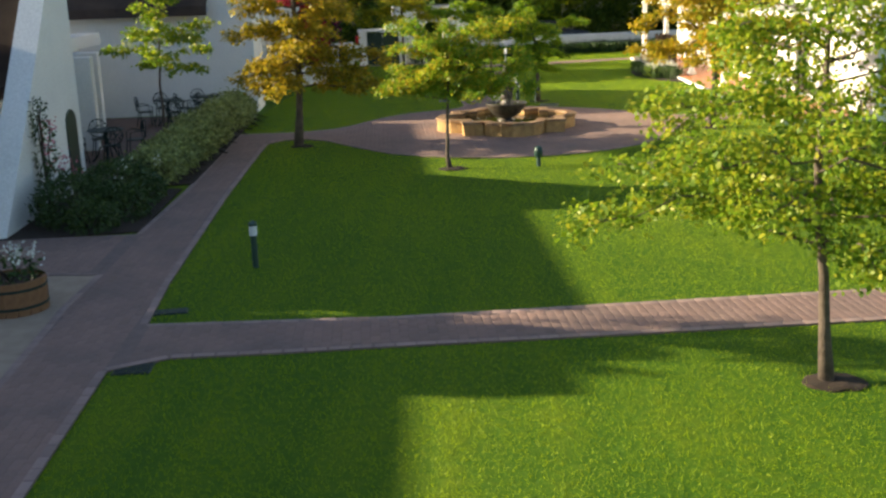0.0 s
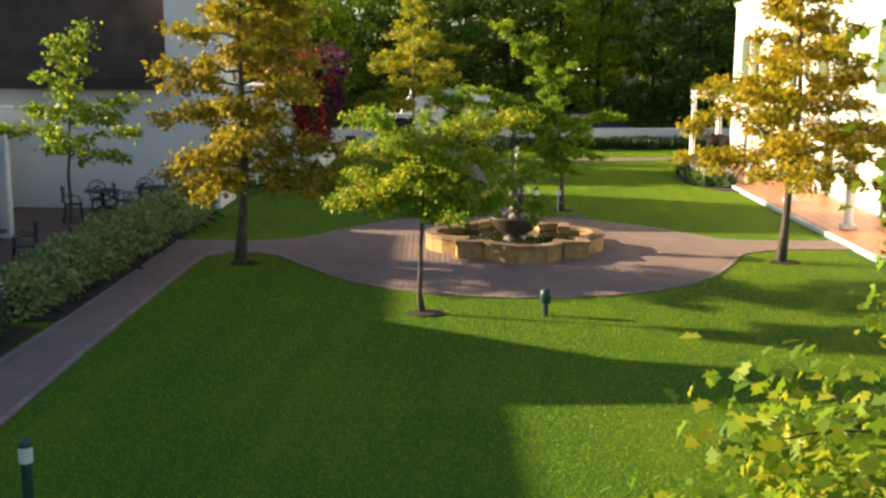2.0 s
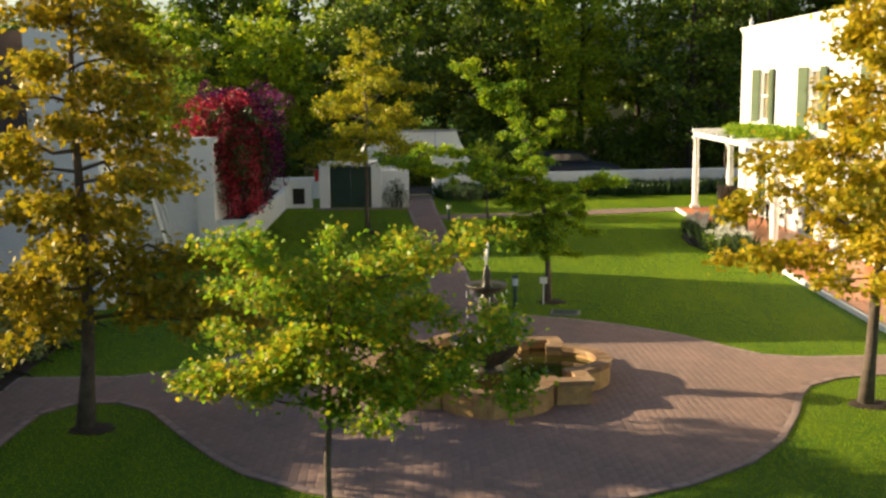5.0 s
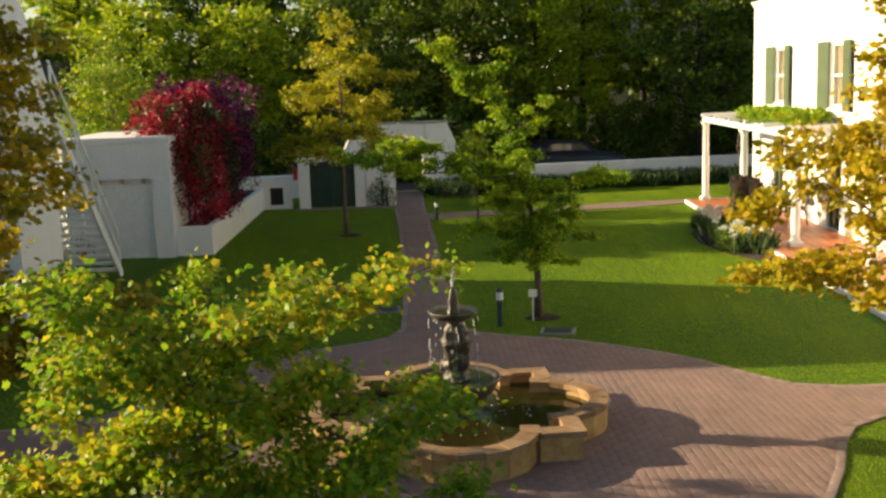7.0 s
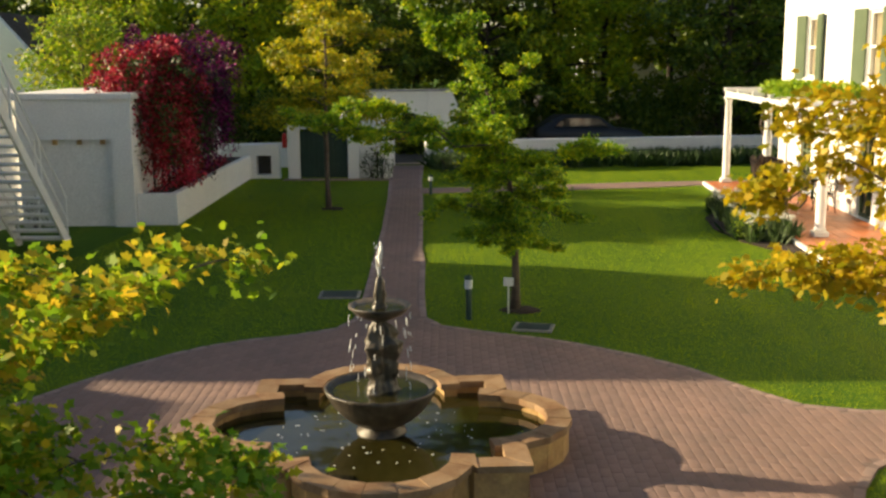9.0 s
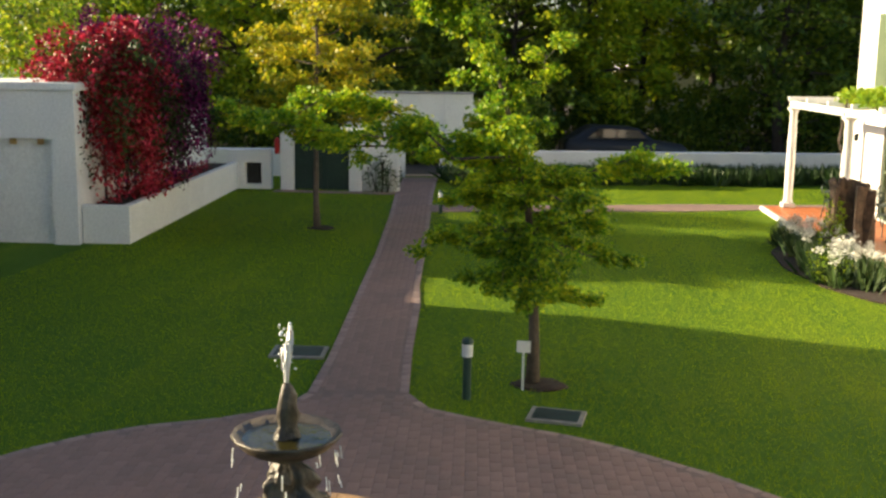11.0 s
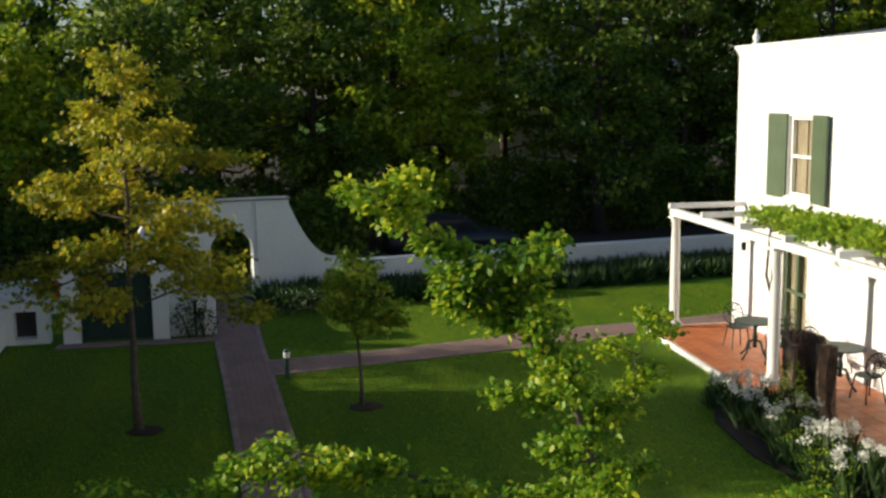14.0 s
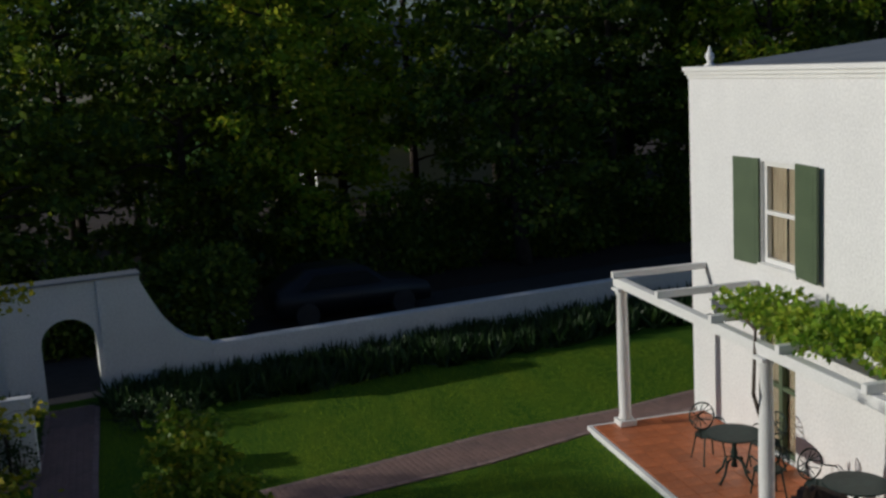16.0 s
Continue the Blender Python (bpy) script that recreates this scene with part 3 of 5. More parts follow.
terrace = tagged(part("terrace", boxed(-2.18, 0.035, -L_H, -0.55, -0.1, 0.10), WHITE), "raised terrace with white kerb and terracotta tiles", "terrace", kind="structure")
terrace.matrix_basis = HOUSE
COLS = [-0.80 - 4.66 * i for i in range(5)]
pergola = thing("pergola", HOUSE @ Matrix.Translation((0.03, 0, 0)) @ TALL, "white painted timber pergola on round columns", "pergola")
for cy in COLS:
    c = part("column", lathe([(0.10, 0.22), (0.118, 0.24), (0.118, 0.27), (0.10, 0.30), (0.105, 1.0), (0.098, 1.7), (0.085, 2.34), (0.10, 2.36), (0.10, 2.38), (0.12, 2.42)], 20), WHITE2, pergola, smooth=True)
    c.location = (-1.60, cy, 0)
    part("plinth", boxed(-0.15, 0.15, -0.15, 0.15, 0.12, 0.22, bevel=0.01), WHITE2, c)
    part("capital", boxed(-0.13, 0.13, -0.13, 0.13, 2.42, 2.47, bevel=0.008), WHITE2, c)
part("beam", boxed(-1.67, -1.53, -L_H + 1, -0.60, 2.475, 2.62, bevel=0.006), WHITE2, pergola)
for i in range(13):
    ry = -0.72 - 1.74 * i
    part("rafter", boxed(-1.73, -0.002, ry - 0.05, ry + 0.05, 2.625, 2.73, bevel=0.005), WHITE2, pergola)

# ---- gate wall and back wall ----
BACK = pose(-3.91, 27.175, 0, 0, 0, 12.5)
gate_wall = tagged(new("gate_wall"), "white gabled gate wall with arched opening", "wall", kind="structure")
gate_wall.matrix_basis = BACK
ARCH = 0.25   # the archway stands off the gable's middle, over the path
prof = [(ARCH + 0.54, 0), (ARCH + 0.54, 1.32)]
prof += [(ARCH + 0.54 * math.cos(a), 1.32 + 0.50 * math.sin(a)) for a in [math.pi * i / 12 for i in range(1, 12)]]
prof += [(ARCH - 0.54, 1.32), (ARCH - 0.54, 0), (-3.1, 0), (-3.1, 0.93)]
prof += [(-3.1 + 1.35 * s, 0.93 + 1.5 * s ** 2.2) for s in [i / 8 for i in range(1, 9)]]
prof += [(-1.75, 2.55), (1.75, 2.55)]
prof += [(3.1 - 1.35 * s, 0.93 + 1.5 * s ** 2.2) for s in [i / 8 for i in range(8, 0, -1)]]
prof += [(3.1, 0.93), (3.1, 0)]
part("gable", slab(prof, -0.2, 0.2), WHITE, gate_wall)
for px in (0.95, -0.95):
    part("pilaster", boxed(px - 0.07, px + 0.07, -0.26, -0.2, 0, 2.54), WHITE, gate_wall)
back_wall = tagged(part("back_wall", boxed(3.1, 40, -0.15, 0.15, 0, 0.84, bevel=0.03), WHITE), "low weathered white garden wall", "wall", kind="structure")
back_wall.matrix_basis = BACK
back_wall_w = tagged(part("back_wall_west", boxed(-40, -3.1, -0.15, 0.15, 0, 0.84, bevel=0.03), WHITE), "low weathered white garden wall", "wall", kind="structure")
back_wall_w.matrix_basis = BACK

# ---- left block with planter ----
BLOCK = pose(-8.22, 13.43, 0, 0, 0, 5.0)
block = thing("outbuilding", BLOCK, "white flat-roofed outbuilding with recessed panel", "building")
part("wall", boxed(-2.55, -0.02, 0.14, 6.0, 0, 2.85), WHITE, block)
part("pilaster", boxed(-0.46, 0, 0, 0.139, 0, 1.97), WHITE, block)
part("pilaster", boxed(-2.55, -2.2, 0, 0.139, 0, 1.97), WHITE, block)
part("lintel", boxed(-2.55, 0, 0, 0.139, 1.972, 2.85), WHITE, block)
part("coping", boxed(-2.62, 0.06, -0.06, 6.05, 2.852, 3.0, bevel=0.02), WHITE, block)
for cx in (-1.75, -1.2, -0.68):
    part("corbel", boxed(cx - 0.05, cx + 0.05, 0.06, 0.139, 1.86, 1.97), STONE, block)
part("wall", boxed(-0.36, -0.04, 6.0, 9.8, 0, 2.2), WHITE, block)
planter = thing("planter", BLOCK, "low white masonry planter wall filled with soil", "planter")
part("wall", boxed(0.004, 0.9, 0.2, 0.36, 0, 0.73, bevel=0.01), WHITE, planter)
part("wall", boxed(0.74, 0.9, 0.362, 9.6, 0, 0.73, bevel=0.01), WHITE, planter)
part("soil", boxed(0.0, 0.738, 0.364, 9.6, 0, 0.66), SOIL, planter)

# ---- left wing (thatched) and gable ----
WING = pose(-8.25, 5.25, 0, 0, 0, 5.0)
wing = thing("thatched_house", WING, "white thatched house wing with end gable", "house")
part("wall", boxed(-12, -1.3, 0, 0.4, 0, 3.1), WHITE, wing)
gp = [(0, 0), (2.1, 0), (2.1, 4.3), (0.5, 6.4), (0.0, 6.4)]
part("gable", slab(gp, -1.3, 0.0, axis='x'), WHITE, wing)
bm = bmesh.new()
for s in (0, 1):
    a, b = (-0.35, 3.02), (0.6, 5.2)
    if s:
        a, b = (2.3, 3.4), (0.62, 5.2)
    q = [(x, yy, zz + o) for o in (0, 0.28) for (yy, zz) in (a, b) for x in (-12.2, -1.302)]
    v = [bm.verts.new(p) for p in q]
    for f in ((0, 1, 3, 2), (4, 6, 7, 5), (0, 4, 5, 1), (2, 3, 7, 6), (0, 2, 6, 4), (1, 5, 7, 3)):
        bm.faces.new([v[i] for i in f])
bmesh.ops.recalc_face_normals(bm, faces=bm.faces)
part("roof", bm, THATCH, wing, "dark weathered thatch")

# wall behind the stair; its high roof is unseen, added to shade the lawn
part("wall", boxed(-8.0, -1.75, 2.4, 6.1, 0, 3.6), WHITE, wing)
part("roof", slab([(-1.55, 3.602), (-5.2, 6.6), (-8.8, 3.602)], 2.3, 6.2), THATCH, wing, "dark weathered thatch")

GABLE = pose(-9.45, -6.5, 0, 0, 0, 5.0)
south = thing("gabled_house", GABLE, "white house with raked gable wall and arched green door", "house")
part("gable", slab([(0, 0), (0, 5.15), (-0.15, 5.15), (-2.91, 2.10), (-4.95, 0.0)], -0.45, 0.0, axis='x'), WHITE, south)
part("door", slab([(-1.05, 0.0), (-1.05, 1.35)] + [(-0.72 + 0.33 * math.cos(a), 1.35 + 0.27 * math.sin(a)) for a in [math.pi * (1 - i / 8) for i in range(1, 8)]] + [(-0.39, 1.35), (-0.39, 0)], 0.002, 0.03, axis='x'), GREENDOOR, south, "arched dark green door")
# north slope starts out of sight and is kept for its shade
bm = bmesh.new()
v = [bm.verts.new(p) for p in ((-0.46, -0.05, 4.95), (-0.46, -2.6, 2.25), (-9, -2.6, 2.25), (-9, -0.05, 4.95), (-3.2, 3.2, 2.4), (-9, 3.2, 2.4))]
w = bm.verts.new((-3.2, -0.05, 4.95))
bm.faces.new((v[0], w, v[3], v[2], v[1])), bm.faces.new((w, v[4], v[5], v[3]))
bmesh.ops.solidify(bm, geom=bm.faces[:], thickness=0.2)
part("roof", bm, THATCH, south, "dark brown thatch, unseen stretches added for shade")
# southern roof, mostly unseen; height and length set to shade the lawn
bm = bmesh.new()
v = [bm.verts.new(p) for p in ((-0.7, -1.2, 2.0), (-0.7, -7.1, 2.0), (-3.6, -7.1, 3.95), (-3.6, -1.2, 3.95), (-6.6, -1.2, 2.0), (-6.6, -7.1, 2.0))]
bm.faces.new((v[0], v[3], v[2], v[1])), bm.faces.new((v[3], v[4], v[5], v[2]))
bmesh.ops.solidify(bm, geom=bm.faces[:], thickness=0.22)
part("roof", bm, THATCH, south, "dark brown thatch, unseen stretches added for shade")
part("wall", boxed(-6.4, -0.9, -6.9, -0.5, 0, 1.95), WHITE, south)
part("wall", boxed(-8.5, -2.9, -0.49, 10.9, 0, 2.4), WHITE, south)
# unseen main roof, added so its shadow reaches the court
part("roof", slab([(-4.6, 2.402), (-7.4, 4.7), (-9.6, 2.402)], 0.1, 10.9), THATCH, south, "dark brown thatch, unseen stretches added for shade")
part("wall", boxed(-2.895, -0.9, 4.6, 4.85, 0, 2.3, bevel=0.03), WHITE, south)
part("wall", boxed(-2.895, -1.25, 6.6, 6.85, 0, 2.3, bevel=0.03), WHITE, south)
part("wall", slab([(-2.895, 0), (-1.4, 0), (-1.4, 0.7), (-1.9, 0.95), (-2.4, 1.5), (-2.895, 2.0)], 2.2, 2.4), WHITE, south)
part("eave_board", boxed(-2.895, -2.2, 0.3, 10.8, 2.30, 2.64, bevel=0.02), WHITE2, south)
for wy in (2.7, 5.3):
    w = part("window", boxed(-2.9, -2.86, wy, wy + 0.06, 0.7, 1.95), WHITE2, south)
    bm = bmesh.new()
    box(bm, -2.9, -2.86, wy + 0.94, wy + 1.0, 0.7, 1.95)
    for zz in (0.7, 1.28, 1.89):
        box(bm, -2.9, -2.86, wy + 0.06, wy + 0.94, zz, zz + 0.06)
    part("frame", bm, WHITE2, w)
    part("pane", boxed(-2.899, -2.885, wy + 0.06, wy + 0.94, 0.75, 1.9), GLASSDK, w)

# buildings behind the start that shade the near lawn
near_block = thing("long_house", pose(-13.0, -14.45, 0, 0, 0, 3.0), "white long house beside the garden path", "house")
part("wall", boxed(-6, 0, -16, 0, 0, 3.2), WHITE, near_block)
part("roof", boxed(-6.2, 0.15, -16.2, -2.0, 3.202, 3.42, bevel=0.02), THATCH, near_block)
part("gable", boxed(-1.0, 0.05, -1.98, 0.0, 3.202, 3.98), WHITE, near_block)

# ---- fountain ----
TAU0 = 2 * math.pi
FC = pose(-0.66, 0.11, 0, 0, 0, 8.0)
fountain = thing("fountain", FC, "sandstone quatrefoil basin with tiered stone fountain", "fountain")
H_RIM = 0.36


def quatrefoil(side, c, r, n=9):
    """Plan outline: a square with a round lobe on each side, counter-clockwise."""
    pts = []
    for q in range(4):
        a0 = q * math.pi / 2
        loc = [(side, -r)] if side > r else []
        loc += [(c + r * math.cos(t), r * math.sin(t)) for t in [-math.pi / 2 + math.pi * i / n for i in range(n + 1)]]
        loc += [(side, r), (side, side)]
        for (x, y) in loc:
            p = (x * math.cos(a0) - y * math.sin(a0), x * math.sin(a0) + y * math.cos(a0))
            if not pts or math.dist(p, pts[-1]) > 1e-3:
                pts.append(p)
    return pts


def ring_pieces(o, i, z0, z1, gap, name, material, parent):
    """Stones of a ring between two matching outlines."""
    n = len(o)
    for k in range(n):
        a, b, c, d = o[k], o[(k + 1) % n], i[(k + 1) % n], i[k]
        if math.dist(a, b) < 0.12:
            continue
        def sh(p, q, t):
            return (p[0] + (q[0] - p[0]) * t, p[1] + (q[1] - p[1]) * t)
        g = gap / math.dist(a, b)
        a2, b2, c2, d2 = sh(a, b, g), sh(b, a, g), sh(c, d, g), sh(d, c, g)
        part(name, prism([a2, b2, c2, d2], z0, z1 + random.uniform(-0.006, 0.006)), material, parent)


body = part("basin", prism(quatrefoil(1.2, 1.02, 0.70, 9), 0.0, 0.10), MORTAR, fountain)
ring_pieces(quatrefoil(1.28, 1.02, 0.80, 9), quatrefoil(1.12, 1.0, 0.66, 9), 0.0, 0.29, 0.003, "stone", STONE, body)
ring_pieces(quatrefoil(1.31, 1.02, 0.83, 9), quatrefoil(1.09, 0.99, 0.625, 9), 0.294, H_RIM, 0.003, "coping_stone", COPING, body)
part("water", prism(quatrefoil(1.125, 1.0, 0.665, 9), 0.11, 0.22), POND, fountain, "murky green pond water")
part("pedestal", lathe([(0.24, 0.100), (0.24, 0.240), (0.17, 0.271), (0.15, 0.336)], 20), CAST, fountain, smooth=True)
part("bowl", lathe([(0.10, 0.282), (0.24, 0.314), (0.36, 0.400), (0.46, 0.518), (0.53, 0.636), (0.545, 0.668), (0.53, 0.679), (0.47, 0.636), (0.30, 0.550), (0.0, 0.529)], 40, lobes=20, depth=0.014), CAST, fountain, "wide weathered stone bowl", smooth=True)
part("bowl_water", lathe([(0.46, 0.638), (0.0, 0.640)], 32), POND, fountain)
# three draped forms back to back, carved in one block
knots = [(0.15, 0.518), (0.17, 0.60), (0.13, 0.68), (0.115, 0.76), (0.14, 0.86), (0.12, 0.95), (0.145, 1.03), (0.165, 1.10), (0.12, 1.16), (0.125, 1.22), (0.095, 1.28), (0.05, 1.322), (0.09, 1.365)]
fine_z = [0.518 + (1.365 - 0.518) * i / 48 for i in range(49)]
bm = lathe([(float(np.interp(z, [k[1] for k in knots], [k[0] for k in knots])), z) for z in fine_z], 42, lobes=3, depth=0.28)
for w in bm.verts:
    twist = 3 * w.co.z
    k = 0.22 * noise.noise(w.co * 9) + 0.16 * noise.noise(w.co * 21) + 0.10 * math.sin(11 * math.atan2(w.co.y, w.co.x) + 4 * twist)
    w.co.x *= 1 + k
    w.co.y *= 1 + k
part("stem", bm, CAST, fountain, "carved stem of weathered stone", smooth=True)
part("upper_bowl", lathe([(0.05, 1.322), (0.12, 1.343), (0.23, 1.397), (0.30, 1.467), (0.295, 1.483), (0.22, 1.440), (0.0, 1.418)], 30, lobes=15, depth=0.015), CAST, fountain, smooth=True)
bm = lathe([(0.09, 1.408), (0.07, 1.461), (0.05, 1.515), (0.065, 1.579), (0.045, 1.633), (0.05, 1.686), (0.03, 1.740), (0.0, 1.772)], 16, lobes=3, depth=0.15)
for w in bm.verts:
    k = 0.35 * noise.noise(w.co * 19)
    w.co.x *= 1 + k
    w.co.y *= 1 + k
part("nozzle", bm, CAST, fountain, smooth=True)
part("upper_water", lathe([(0.255, 1.452), (0.0, 1.456)], 28), POND, fountain)
bm = bmesh.new()
jet = random.Random(6)
for k in range(9):
    a, top, out = k * 2.4, jet.uniform(1.92, 2.08), jet.uniform(0.008, 0.034)
    tube([(0.004 * math.cos(a), 0.004 * math.sin(a), 1.74), (out * 0.5 * math.cos(a), out * 0.5 * math.sin(a), 1.86), (out * math.cos(a), out * math.sin(a), top), (out * 1.3 * math.cos(a + 0.4), out * 1.3 * math.sin(a + 0.4), top - jet.uniform(0.03, 0.14))], [0.007, 0.008, jet.uniform(0.008, 0.014), 0.004], 5, bm)
for k in range(26):
    c = pose(jet.gauss(0, 0.028), jet.gauss(0, 0.028), jet.uniform(1.80, 2.09))
    bmesh.ops.create_icosphere(bm, subdivisions=1, radius=jet.uniform(0.004, 0.011), matrix=c)
part("water_jet", bm, SPRAY, fountain, "thin white jet of water", smooth=True)
bm = bmesh.new()
spr = random.Random(2)
for k in range(46):
    a = spr.uniform(0, TAU0)
    r0 = 0.29
    z0 = spr.uniform(0.72, 1.440)
    tube([(r0 * math.cos(a), r0 * math.sin(a), z0), (r0 * 1.03 * math.cos(a), r0 * 1.03 * math.sin(a), z0 - spr.uniform(0.03, 0.100))], [0.004, 0.003], 4, bm)
tagged(part("water_drips", bm, SPRAY, fountain, "falling drops"), kind="stuff")
bm = bmesh.new()
for k in range(60):
    a, r0 = spr.uniform(0, TAU0), spr.uniform(0.45, 1.0)
    c = pose(r0 * math.cos(a), r0 * math.sin(a), 0.222)
    bmesh.ops.create_icosphere(bm, subdivisions=1, radius=spr.uniform(0.006, 0.016), matrix=c @ Matrix.Diagonal((1, 1, 0.3, 1)))
tagged(part("foam", bm, SPRAY, fountain, "white flecks of foam"), kind="stuff")

# ---- bollard lamps ----


def bollard(x, y, hgt, label, yaw=0):
    b = thing("bollard_lamp", pose(x, y, 0, 0, 0, yaw), label, "bollard lamp", "garden bollard lamps")
    post = part("post", lathe([(0.045, 0), (0.045, hgt * 0.66), (0.052, hgt * 0.67), (0.052, hgt * 0.69)], 16), BOLLARD, b, smooth=False)
    part("diffuser", lathe([(0.056, hgt * 0.69), (0.058, hgt * 0.70), (0.058, hgt * 0.88), (0.055, hgt * 0.89)], 16), OPAL, b, "frosted white diffuser")
    part("cap", lathe([(0.062, hgt * 0.89), (0.062, hgt * 0.93), (0.05, hgt * 0.97), (0.0, hgt)], 16), BOLLARD, b)
    return b


bollard(-4.56, -13.45, 0.68, "green metal bollard lamp with white diffuser on lawn")
bollard(-0.165, 5.41, 0.68, "dark metal bollard lamp with white diffuser by path")
bollard(-2.13, 19.3, 0.56, "small dark bollard lamp at the path crossing")
spot = thing("garden_spotlight", pose(-0.15, -5.8, 0), "squat green cast garden spotlight on lawn", "garden light")
part("post", lathe([(0.045, 0), (0.045, 0.22)], 12), BOLLARD, spot)
part("head", lathe([(0.06, 0.2), (0.085, 0.22), (0.09, 0.33), (0.08, 0.39), (0.05, 0.42), (0.0, 0.425)], 16), BOLLARD, spot, smooth=True)

# ---- drain covers ----
for (x, y, w, d, yaw, lab) in ((-2.33, 6.85, 0.66, 0.5, 5, "concrete edged drain cover in lawn"), (0.78, 4.98, 0.56, 0.42, -8, "concrete edged drain cover beside paving")):
    c = thing("drain_cover", pose(x, y, 0, 0, 0, yaw), lab, "drain cover", "drain covers")
    part("frame", boxed(-w / 2, w / 2, -d / 2, d / 2, -0.02, 0.03, bevel=0.006), COVER, c)
    part("lid", boxed(-w / 2 + 0.05, w / 2 - 0.05, -d / 2 + 0.05, d / 2 - 0.05, 0.0, 0.036, bevel=0.003), IRON, c)

for (x, y, w, d, yaw) in ((-5.04, -17.46, 0.40, 0.36, 5), (-5.2, -15.5, 0.42, 0.2, 12)):
    c = thing("drain_grate", pose(x, y, 0, 0, 0, yaw), "dark iron drain grate sunk in grass", "drain grate", "drain grates")
    part("frame", boxed(-w / 2, w / 2, -d / 2, d / 2, -0.02, 0.012, bevel=0.003), IRON, c)
    for k in range(7):
        part("bar", boxed(-w / 2 + 0.02, w / 2 - 0.02, -d / 2 + d * (k + 0.5) / 7 - 0.01, -d / 2 + d * (k + 0.5) / 7 + 0.01, 0.012, 0.020), IRON, c)

# ---- trees ----
TAU = 2 * math.pi


def cone(r, low=0.75):
    return lambda s, a: r * (low + (1 - low) * min(1, s * 4)) * (1 - s) ** 0.85 + 0.10


# this oak takes the darkened leaf for standing in shade
tree("oak_tree", -5.78, -2.15, 6.8, cone(2.4), L_GOLD_SHADED, 11, "gold young oak with conical crown on lawn, leaves darkened as shaded", count=20000, size=0.10, trunk_r=0.09, branches=48, base=1.35, rise=-0.10, scatter=0.15)
tree("oak_tree", 4.47, -0.86, 6.2, cone(2.4), L_GOLD, 12, "golden yellow young oak with straight trunk", count=20000, size=0.10, trunk_r=0.08, branches=44, base=1.55, rise=-0.03, scatter=0.14)
tree("oak_tree", -2.0, -5.85, 2.65, lambda s, a: 0.78 + 0.8 * max(0, math.cos(a - 0.05)) ** 3 * 1.2 + 0.55 * max(0, -math.cos(a)) ** 2 - 0.2 * s, L_MIX, 13, "spreading young green oak turning orange", count=22000, size=0.060, trunk_r=0.042, branches=28, base=1.40, rise=0.16, scatter=0.12)
tree("oak_tree", 1.9, -18.2, 4.4, lambda s, a: (2.3 - 0.4 * s) * (1 - 0.55 * s), L_GREEN, 14, "leafy green young oak beside the path", count=26000, size=0.062, trunk_r=0.055, branches=40, base=1.2, rise=0.05, scatter=0.15)
tree("oak_tree", -4.4, 16.45, 6.1, cone(2.9, 0.85), L_YELLOW, 15, "yellow green young oak with tiered crown", count=15000, size=0.095, trunk_r=0.06, branches=27, base=1.95, rise=0.0, scatter=0.15)
tree("cypress_tree", 0.50, 6.05, 4.45, lambda s, a: (0.72 + 1.6 * s if s < 0.18 else 1.15 * (1 - s) ** 1.1 + 0.08) if s < 0.55 else (0.42 if math.sin(a * 3) > 0.5 else 0.10), L_CYPRESS, 16, "feathery bright green young tree with long side branch", count=34000, size=0.052, trunk_r=0.06, branches=52, base=0.98, rise=-0.16, scatter=0.085, lean=(-1.05, 0.1), shape=OVAL,
     extra=((2.5, 3.25, 3.1, 0.13), (2.5, 3.32, 2.6, 0.12), (2.45, 3.2, 2.9, 0.14), (2.2, 0.15, 1.7, 0.12), (2.2, 0.05, 1.5, 0.15), (3.0, 0.5, 0.75, 1.1), (2.0, 5.2, 1.2, 0.2), (3.5, 3.1, 1.35, 0.95), (3.55, 3.2, 1.2, 1.0)))
tree("oak_tree", -0.84, 17.2, 2.6, lambda s, a: 0.85 * (1 - s) ** 0.6 + 0.1, L_GREEN, 17, "small green sapling on the back lawn", count=3000, size=0.10, trunk_r=0.032, branches=18, base=1.2, rise=0.3, scatter=0.12)
tree("oak_tree", -9.1, -1.9, 4.3, lambda s, a: (1.35 if s < 0.5 else 0.55) * (1 - 0.3 * s), L_GREEN, 18, "slender olive coloured tree on the paved stoep", count=4200, size=0.095, trunk_r=0.035, branches=20, base=1.8, rise=0.08, scatter=0.12)
# unseen tree, put here to dapple the near lawn
tree("oak_tree", -11.4, -15.2, 5.0, cone(1.6), L_GREEN, 19, "unseen green oak between the houses, added for dappled shade", count=3500, size=0.16, trunk_r=0.09, branches=26, base=1.2, rise=0.1, scatter=0.2)

# second tree stands hidden behind the first, added to shade the back lawn
for (gx, gy, gh, gs) in ((-11.4, 18.4, 4.7, 20), (-12.6, 21.8, 5.8, 21)):
    tree("garden_tree", gx, gy, gh, lambda s, a: 1.6 * math.sin(math.pi * min(1, 0.3 + 0.7 * s)) ** 0.7 + 0.25, L_GREEN, gs, "green leafy tree behind the white outbuilding", count=7000, size=0.12, trunk_r=0.09, branches=30, base=1.5, rise=0.2, scatter=0.25, shape=OVAL)

